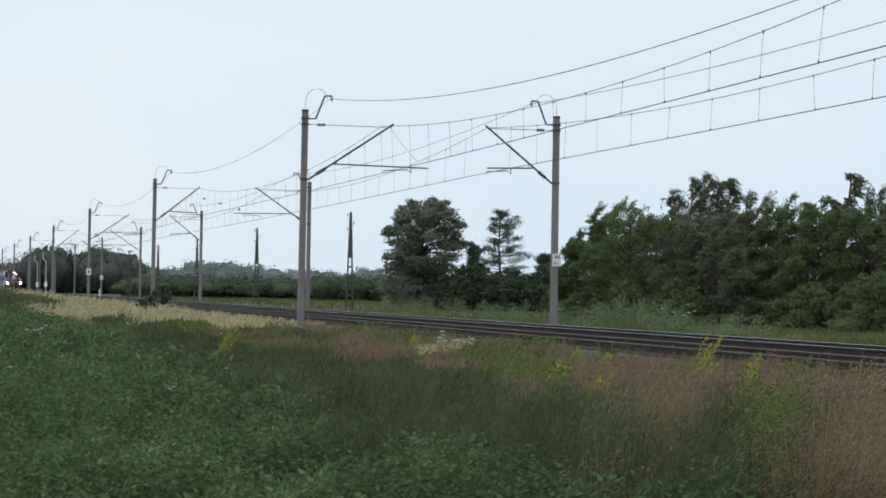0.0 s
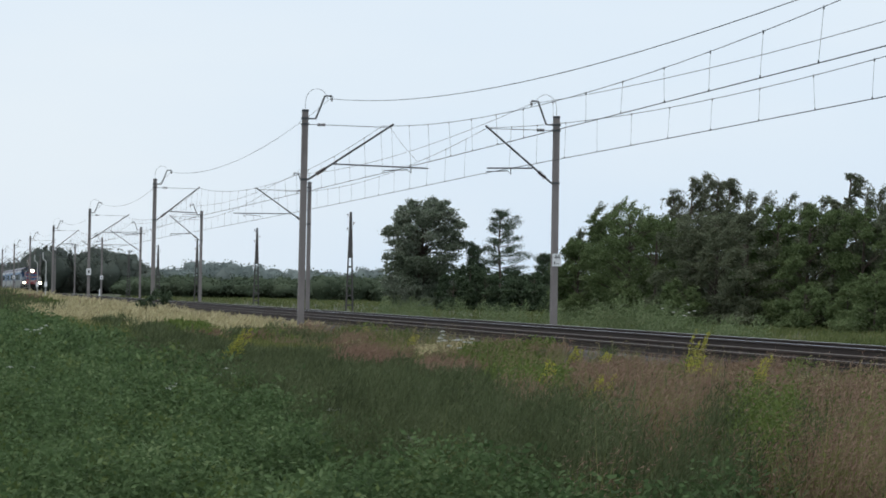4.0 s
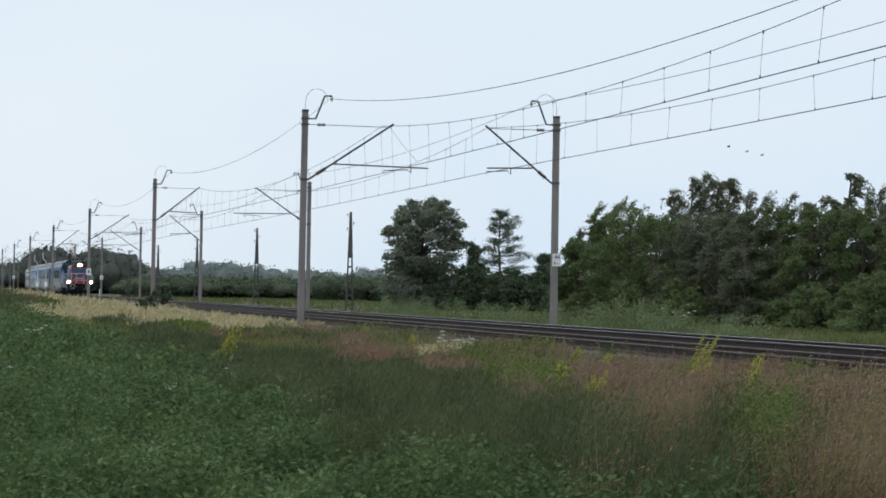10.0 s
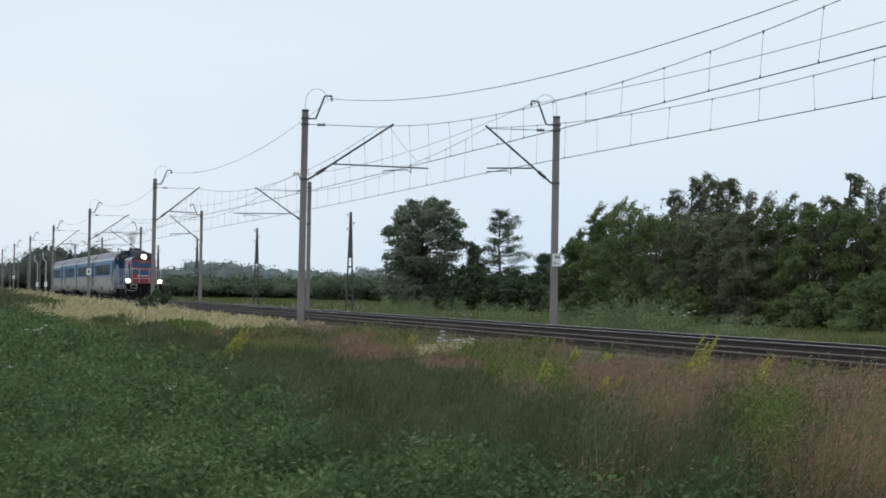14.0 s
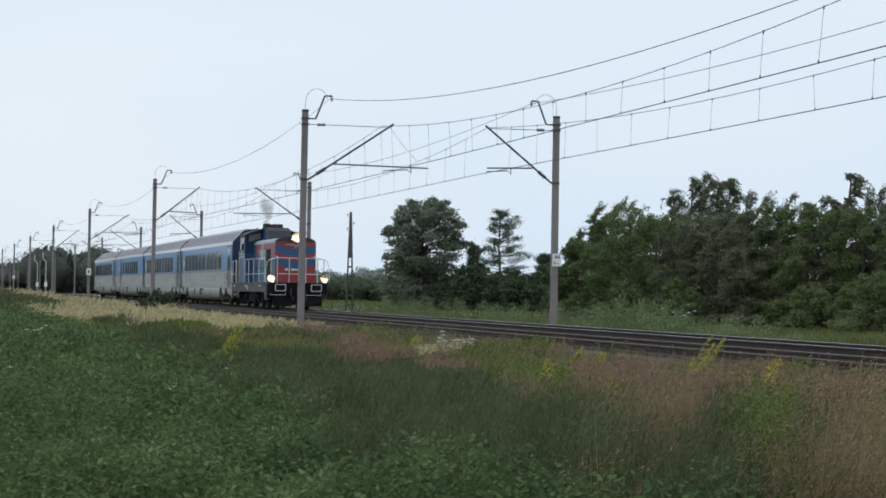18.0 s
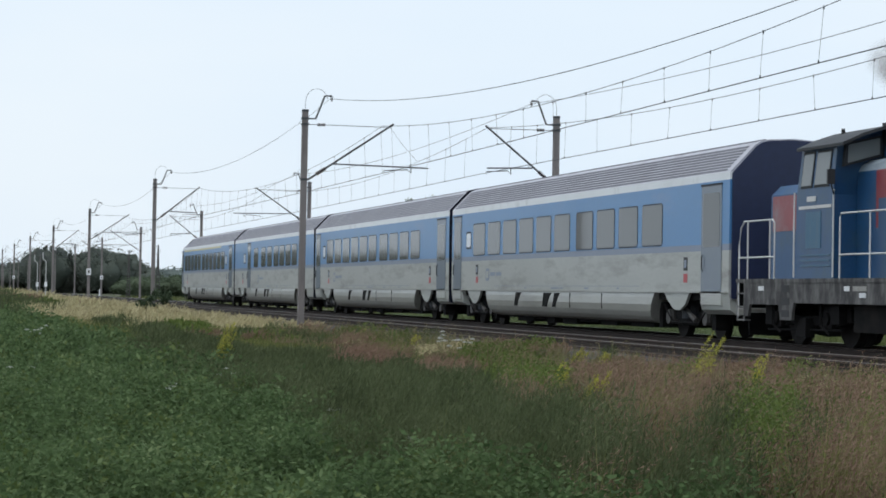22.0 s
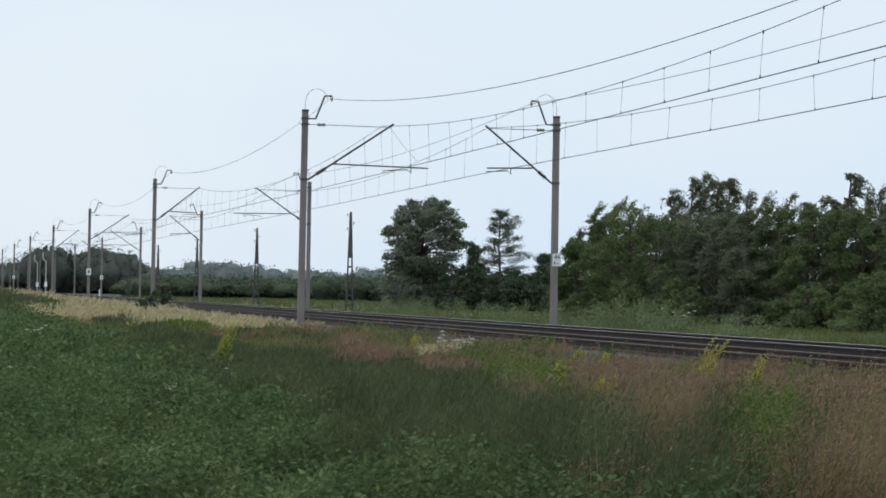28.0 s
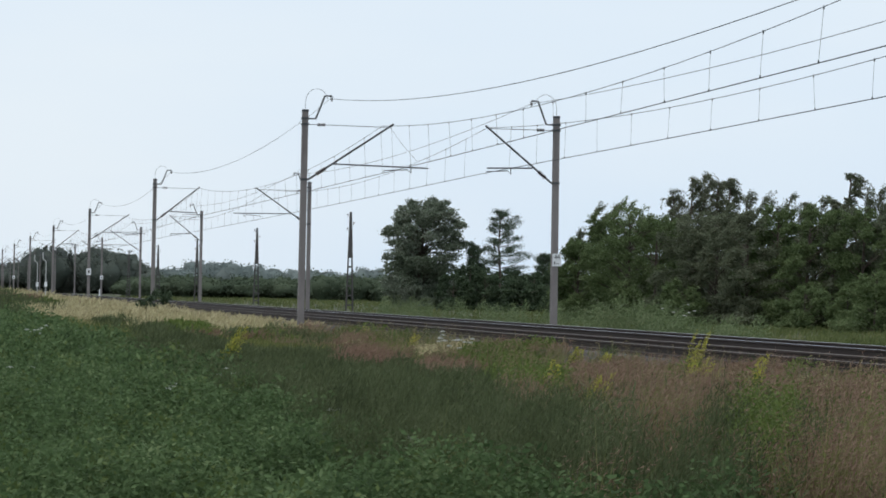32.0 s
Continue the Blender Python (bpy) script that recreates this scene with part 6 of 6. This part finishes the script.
    for s in (-1, 1):
        for k, (xa, xb) in enumerate(((-10.12, -9.55), (-9.45, -8.72))):
            bm = BM()
            prism(bm, [(xa - 0.10, 3.06), (xb - 0.10, 3.06), (xb + 0.08, 3.76), (xa + 0.08, 3.76)], "y", *sorted((s * (cw - 0.02), s * (cw + 0.012))))
            f = part("side_window", bm, M_RUBBER, cab)
            bm = BM()
            prism(bm, [(xa - 0.06, 3.11), (xb - 0.14, 3.11), (xb + 0.03, 3.71), (xa + 0.11, 3.71)], "y", *sorted((s * (cw - 0.02), s * (cw + 0.018))))
            part("pane", bm, M_CAB_GLASS, f)
        bm = BM()
        box(bm, -10.3, -8.7, *sorted((s * cw, s * (cw + 0.014))), 2.66, 2.72)
        part("belt_rail", bm, M_RAILING, cab)
        for z in (1.55, 1.65, 1.75):
            bm = BM()
            box(bm, -10.2, -8.75, *sorted((s * cw, s * (cw + 0.016))), z, z + 0.03)
            part("rib", bm, M_FADED_BLUE, cab)
        bm = BM()
        box(bm, -9.95, -9.2, *sorted((s * (cw - 0.01), s * (cw + 0.010))), 1.9, 2.6)
        part("side_panel", bm, M_FADED_BLUE, cab)
        bm = BM()
        box(bm, -9.9, -9.45, *sorted((s * cw, s * (cw + 0.013))), 2.80, 2.90)
        part("lettering_bar", bm, M_RAILING, cab)
        # cab front windows above the hood, and the door beside it
        bm = BM()
        prism(bm, [(s * 0.62, 3.62), (s * 1.38, 3.42), (s * 1.36, 3.86), (s * 0.62, 4.02)][::s], "x", -8.56, -8.38)
        f = part("front_window", bm, M_RUBBER, cab)
        bm = BM()
        prism(bm, [(s * 0.68, 3.66), (s * 1.32, 3.48), (s * 1.31, 3.82), (s * 0.68, 3.97)][::s], "x", -8.5, -8.372)
        part("pane", bm, M_CAB_GLASS, f)
        bm = BM()
        tube(bm, [(-8.55, s * 1.52, 2.9), (-8.45, s * 1.62, 3.1), (-8.45, s * 1.62, 3.35)], 0.018, 6)
        box(bm, -8.49, -8.42, s * 1.62 - 0.07, s * 1.62 + 0.07, 3.08, 3.36)
        part("mirror", bm, M_BLACK, cab)
        for x in (-10.45, -8.62):
            bm = BM()
            tube(bm, [(x - 0.06 if x < -9 else x + 0.06, s * 1.52, 1.34), (x - 0.06 if x < -9 else x + 0.06, s * 1.52, 3.0)], 0.018, 6)
            part("grab_rail", bm, M_RAILING, L, "white grab rail")
    for y in (-0.9, 0.0, 0.9):
        bm = BM()
        tube(bm, [(-9.6, y, 4.05), (-9.6, y, 4.34 - 0.14 * abs(y))], 0.04, 8)
        part("roof_fitting", bm, M_BLACK, cab)
    # raised engine casing between cab and hood, with exhaust stacks
    bm = BM()
    prism(bm, [(-8.5, 3.55), (-8.5, 4.26), (-6.9, 4.24), (-6.35, 4.14), (-6.15, 4.05), (-6.0, 3.55)], "y", -0.58, 0.58)
    top = part("raised_casing", bm, M_LOCO_ROOF, L, "sooty raised casing on the hood", bevel=0.06)
    for s in (-1, 1):
        bm = BM()
        prism(bm, [(-8.4, 3.62), (-8.2, 4.16), (-6.55, 4.12), (-6.2, 3.62)], "y", *sorted((s * 0.57, s * 0.588)))
        part("casing_panel", bm, M_DEEP_BLUE, top, "blue casing panel")
    bm = BM()
    box(bm, -8.05, -7.45, -0.62, -0.30, 4.2, 4.46)
    part("exhaust_pipe", bm, M_BLACK, L, "black square exhaust pipe", bevel=0.03)
    bm = BM()
    box(bm, -8.0, -6.9, -0.22, 0.28, 4.2, 4.42)
    part("silencer", bm, M_LOCO_ROOF, L, bevel=0.04)
    bm = BM()
    tube(bm, [(-1.35, 0.55, 3.58), (-1.3, 0.55, 3.82), (-1.1, 0.55, 3.84)], 0.05, 8)
    part("horn", bm, M_BLACK, L)
    # railings
    for s in (-1, 1):
        y = s * 1.50

        def rail(pts, lab="white tubular railing"):
            bm = BM()
            tube(bm, pts, 0.018, 8)
            return part("railing", bm, M_RAILING, L, lab)
        rail([(-8.28, y, 1.32), (-8.28, y, 2.46), (-8.22, y, 2.53), (-1.35, y, 2.53), (-1.2, y, 2.47), (-1.12, y, 2.34), (-1.12, y, 1.32)])
        rail([(-8.28, y, 1.76), (-1.12, y, 1.76)])
        for x in (-6.9, -5.1, -3.1):
            rail([(x, y, 1.32), (x, y, 2.52)])
        # rear corner
        rail([(-13.6, y, 0.55), (-13.6, y, 2.0), (-13.5, y, 2.38), (-13.3, y, 2.51), (-11.7, y, 2.51), (-11.6, y, 2.45), (-11.6, y, 1.32)])
        rail([(-13.58, y, 1.76), (-11.6, y, 1.76)])
        rail([(-13.1, y, 1.32), (-13.1, y, 2.5)])
        rail([(-11.85, y, 1.32), (-11.85, y, 2.5)])
        # front corner hoops
        rail([(-0.1, s * 1.60, 1.32), (-0.1, s * 1.60, 2.0), (-0.1, s * 1.52, 2.36), (-0.1, s * 1.36, 2.48), (-0.1, s * 1.02, 2.55), (-0.1, 0, 2.55)])
        rail([(-0.1, s * 1.02, 1.32), (-0.1, s * 1.02, 2.54)])
        rail([(-0.1, s * 0.42, 1.32), (-0.1, s * 0.42, 2.54)])
        rail([(-0.1, s * 1.02, 1.75), (-0.1, 0, 1.75)])
        rail([(-0.1, s * 1.34, 1.78), (-0.1, s * 1.34, 2.46)])
    # front beam, buffers, coupling, hoses, plough
    for xe, sg in ((-0.05, 1), (-13.65, -1)):
        bm = BM()
        box(bm, xe - 0.06, xe + 0.06, -1.50, 1.50, 0.72, 1.32)
        part("buffer_beam", bm, M_DIRTY, L, bevel=0.02)
        for y in (-0.90, 0.90):
            bm = BM()
            tube(bm, [(xe, y, 1.06), (xe + sg * 0.3, y, 1.06)], 0.12, 12)
            sh_ = part("buffer", bm, M_DIRTY, L, "black buffer with a white edge")
            bm = BM()
            prism(bm, rounded(y - 0.27, y + 0.27, 0.89, 1.24, 0.05), "x", *sorted((xe + sg * 0.30, xe + sg * 0.36)))
            part("buffer_head", bm, M_RAILING, sh_, "white rim")
            bm = BM()
            prism(bm, rounded(y - 0.235, y + 0.235, 0.925, 1.205, 0.04), "x", *sorted((xe + sg * 0.34, xe + sg * 0.375)))
            part("buffer_face", bm, M_DIRTY, sh_)
            bm = BM()
            tube(bm, [(xe + sg * 0.2, y - 0.5, 0.80), (xe + sg * 0.22, y - 0.5, 0.70), (xe + sg * 0.22, y + 0.25, 0.70), (xe + sg * 0.2, y + 0.25, 0.82)], 0.014, 6)
            part("shunter_step", bm, M_RAILING, L)
        for y in (-0.35, 0.32):
            bm = BM()
            tube(bm, [(xe, y, 1.0), (xe + sg * 0.2, y, 0.98), (xe + sg * 0.24, y, 0.7), (xe + sg * 0.12, y + 0.1, 0.45), (xe, y + 0.16, 0.6)], 0.035, 8)
            part("brake_hose", bm, M_RUBBER, L)
        bm = BM()
        tube(bm, [(xe, 0, 1.02), (xe + sg * 0.25, 0, 1.0), (xe + sg * 0.3, 0, 0.65), (xe + sg * 0.28, 0, 0.45)], 0.06, 8)
        part("coupling", bm, M_DIRTY, L)
        bm = BM()
        prism(bm, [(-1.25, 0.16), (-1.25, 0.62), (1.25, 0.62), (1.25, 0.16), (0.5, 0.13), (0, 0.24), (-0.5, 0.13)], "x", *sorted((xe + sg * 0.02, xe - sg * 0.04)))
        part("plough", bm, M_DIRTY, L, bevel=0.01)
    # dark gear that fills the space above the axles
    for xa, xb, zz in ((-5.3, -0.6, 0.46), (-13.2, -8.2, 0.46), (-8.3, -5.2, 0.28)):
        bm = BM()
        box(bm, xa, xb, -0.62, 0.62, zz, 0.84)
        part("underfloor_gear", bm, M_DIRTY, L, bevel=0.05)
    for s in (-1, 1):
        for xa, wd, z0, z1 in ((-1.2, 0.5, 0.42, 0.8), (-2.95, 0.45, 0.2, 0.6), (-4.9, 0.35, 0.5, 0.84), (-9.0, 0.4, 0.45, 0.8), (-10.75, 0.5, 0.18, 0.55), (-12.4, 0.5, 0.4, 0.8)):
            bm = BM()
            box(bm, xa, xa + wd, *sorted((s * 1.16, s * 1.36)), z0, z1)
            part("gear_box", bm, M_DIRTY, L, bevel=0.03)
        for xa in (-1.6, -4.2, -9.4, -11.9):
            bm = BM()
            tube(bm, [(xa, s * 1.40, 1.2), (xa, s * 1.40, 0.42), (xa + 0.3, s * 1.34, 0.25)], 0.025, 6)
            part("sand_pipe", bm, M_DIRTY, L)
    # two bogies
    for bx in (-3.05, -10.6):
        b = new("bogie")
        b.parent = L
        b.location = (bx, 0, 0)
        b["label"] = "grimy two-axle locomotive bogie"
        for s in (-1, 1):
            bm = BM()
            prism(bm, [(-2.2, 0.50), (-2.2, 0.74), (-1.0, 0.78), (-0.6, 0.6), (0.6, 0.6), (1.0, 0.78), (2.2, 0.74), (2.2, 0.50), (0.8, 0.42), (-0.8, 0.42)], "y", s * 1.12 - 0.08, s * 1.12 + 0.08)
            part("side_frame", bm, M_DIRTY, b, bevel=0.02)
            for ax in (-1.3, 1.3):
                bm = BM()
                box(bm, ax - 0.2, ax + 0.2, *sorted((s * 1.16, s * 1.30)), 0.36, 0.72)
                tube(bm, [(ax, s * 1.28, 0.55), (ax, s * 1.35, 0.55)], 0.13, 12)
                part("axle_box", bm, M_DIRTY, b, bevel=0.015)
                for dx in (-0.42, 0.42):
                    bm = BM()
                    for k in range(5):
                        tube(bm, [(ax + dx, s * 1.2, 0.40 + k * 0.06), (ax + dx, s * 1.2, 0.43 + k * 0.06)], 0.09, 10)
                    part("coil_spring", bm, M_DIRTY, b)
            bm = BM()
            tube(bm, [(-1.9, s * 1.25, 0.3), (1.9, s * 1.25, 0.34)], 0.025, 6)
            part("brake_rod", bm, M_DIRTY, b)
        for ax in (-1.3, 1.3):
            wheelset(b, ax, 0.55)
    return L


loco = locomotive()
TRAIN = [(loco, 0.0), (car1, -14.24), (car2, -14.24 - 26.4), (car3, -14.24 - 52.8), (car4, -14.24 - 79.2)]


def train_x(t):
    """Where the locomotive's front stands: the train slows a little as it passes."""
    return -71.0 + 20.05 * (t - 20) - 0.0225 * (t - 20) ** 2


# ---- exhaust smoke: thin sooty puffs above the stack ----
M_SMOKE = material("sooty_smoke", (0.42, 0.37, 0.33), 1.0, var=0.2, bump=0.0)
sn, sl = M_SMOKE.node_tree.nodes, M_SMOKE.node_tree.links
thin, veil = sn.new("ShaderNodeBsdfTransparent"), sn.new("ShaderNodeMixShader")
s_tc, s_off, s_len, s_map, s_no, s_mul = sn.new("ShaderNodeTexCoord"), sn.new("ShaderNodeVectorMath"), sn.new("ShaderNodeVectorMath"), sn.new("ShaderNodeMapRange"), sn.new("ShaderNodeTexNoise"), sn.new("ShaderNodeMath")
s_off.operation, s_len.operation, s_mul.operation = "SUBTRACT", "LENGTH", "MULTIPLY"
s_off.inputs[1].default_value = (0.5, 0.5, 0.5)
s_map.interpolation_type = "SMOOTHSTEP"
s_map.inputs["From Min"].default_value, s_map.inputs["From Max"].default_value = 0.02, 0.50
s_map.inputs["To Min"].default_value, s_map.inputs["To Max"].default_value = 0.55, 0.0
s_no.inputs["Scale"].default_value, s_no.inputs["Detail"].default_value = 2.5, 4
sl.new(s_tc.outputs["Generated"], s_off.inputs[0])
sl.new(s_off.outputs["Vector"], s_len.inputs[0])
sl.new(s_len.outputs["Value"], s_map.inputs["Value"])
sl.new(s_tc.outputs["Object"], s_no.inputs["Vector"])
sl.new(s_map.outputs["Result"], s_mul.inputs[0])
sl.new(s_no.outputs["Fac"], s_mul.inputs[1])
sl.new(s_mul.outputs[0], veil.inputs[0])
sl.new(thin.outputs[0], veil.inputs[1])
sl.new(sn["Principled BSDF"].outputs[0], veil.inputs[2])
sl.new(veil.outputs[0], sn["Material Output"].inputs["Surface"])
smoke = thing("exhaust_smoke", "thin sooty smoke drifting from the exhaust stack", "smoke")
PUFFS = []
for k in range(5):
    r = 0.26 + 0.10 * k
    bm = BM()
    # two dished veils, one behind the other
    for off, dish in ((-0.12 * r, 0.35), (0.15 * r, -0.30)):
        hub = bm.verts.new((off + dish * r * 0.5, 0, 0))
        rings = [[bm.verts.new((off + dish * r * (0.5 - 0.5 * f * f), f * r * math.cos(j * math.pi / 10), f * r * 0.9 * math.sin(j * math.pi / 10))) for j in range(20)] for f in (0.35, 0.7, 1.0)]
        for j in range(20):
            bm.faces.new((hub, rings[0][j], rings[0][(j + 1) % 20]))
            for ra, rb in zip(rings, rings[1:]):
                bm.faces.new((ra[j], ra[(j + 1) % 20], rb[(j + 1) % 20], rb[j]))
    pf = tagged(part("smoke_puff", bm, M_SMOKE, smoke, smooth=True), kind="stuff")
    PUFFS.append((pf, k))

# ---- a few distant birds ----
M_BIRD = material("dark_feathers", (0.03, 0.03, 0.032), 0.8, var=0.2, bump=0.0)


def bird(label):
    b = thing("bird", label, "bird", "birds in the sky")
    bm = BM()
    tube(bm, [(-0.13, 0, 0), (-0.05, 0, 0.02), (0.06, 0, 0.015), (0.13, 0, 0)], 0.035, 6, 0.012)
    part("body", bm, M_BIRD, b)
    for s in (-1, 1):
        bm = BM()
        prism(bm, [(0.06, 0.0), (0.03, s * 0.2), (-0.02, s * 0.34), (-0.05, s * 0.18), (-0.05, 0.0)][::s], "z", 0.0, 0.008)
        for v in bm.verts:
            v.co.z += abs(v.co.y) * 0.45
        part("wing", bm, M_BIRD, b)
    return b


BIRDS = [bird("small dark bird flying over the trees") for _ in range(3)]


# ---- all that moves ----
def motions():
    times = [i * 2.0 for i in range(17)]
    for ob, off in TRAIN:
        walk(ob, [(t, pose(train_x(t) + off, FAR, 0)) for t in times])
    # smoke goes with the stack and trails behind it, pulsing as puffs rise
    walk(smoke, [(t, pose(train_x(t) - 7.75, FAR - 0.46, 4.46)) for t in times])
    for pf, k in PUFFS:
        rows = []
        for i in range(0, 161):
            t = i * 0.2
            w = 0.12 * math.sin(t * 3.1 + k * 1.7)
            rows.append((t, pose(0.1 - 0.10 * k - 0.05 * k * k + w * 0.4, 0.04 * k + w * 0.4, 0.10 + 0.24 * k + w * 0.3, 40 * math.sin(t * 0.9 + 2 * k), 0, -14 + 15 * math.sin(t * 1.3 + k))))
        walk(pf, rows)
    # the wind sways the tall single plants
    for i, g in enumerate(GOLD):
        at = g.location.copy()
        rows = []
        for k in range(0, 65):
            t = k * 0.5
            rows.append((t, pose(at.x, at.y, at.z, -7.0 * math.sin(t * 1.15 + i * 1.3) - 4.0 * math.sin(t * 2.7 + i) - 4.0, 2.0 * math.sin(t * 1.7 + i), 0)))
        walk(g, rows)
    for i, b in enumerate(BIRDS):
        rows = []
        for k in range(0, 33):
            u = (k - 9.0)
            x, y = away(bear((1190 + 32 * i + 92 * u + 6 * math.sin(u + i)) / 1568), 170 + 6 * i)
            rows.append((float(k), pose(x, y, max(7.5, 10.9 + 0.25 * i + 1.1 * u) + 0.2 * math.sin(u * 1.3 + i * 2), 0, 8 * math.sin(u * 2 + i), 90)))
        walk(b, rows)
    for w, x, r in SPINNERS:
        rows = []
        for k in range(0, 961):
            t = k / 30
            rows.append((t, pose(x, 0, r, 0, math.degrees((train_x(t) - train_x(0)) / r) % 360, 0)))
        walk(w, rows)


motions()
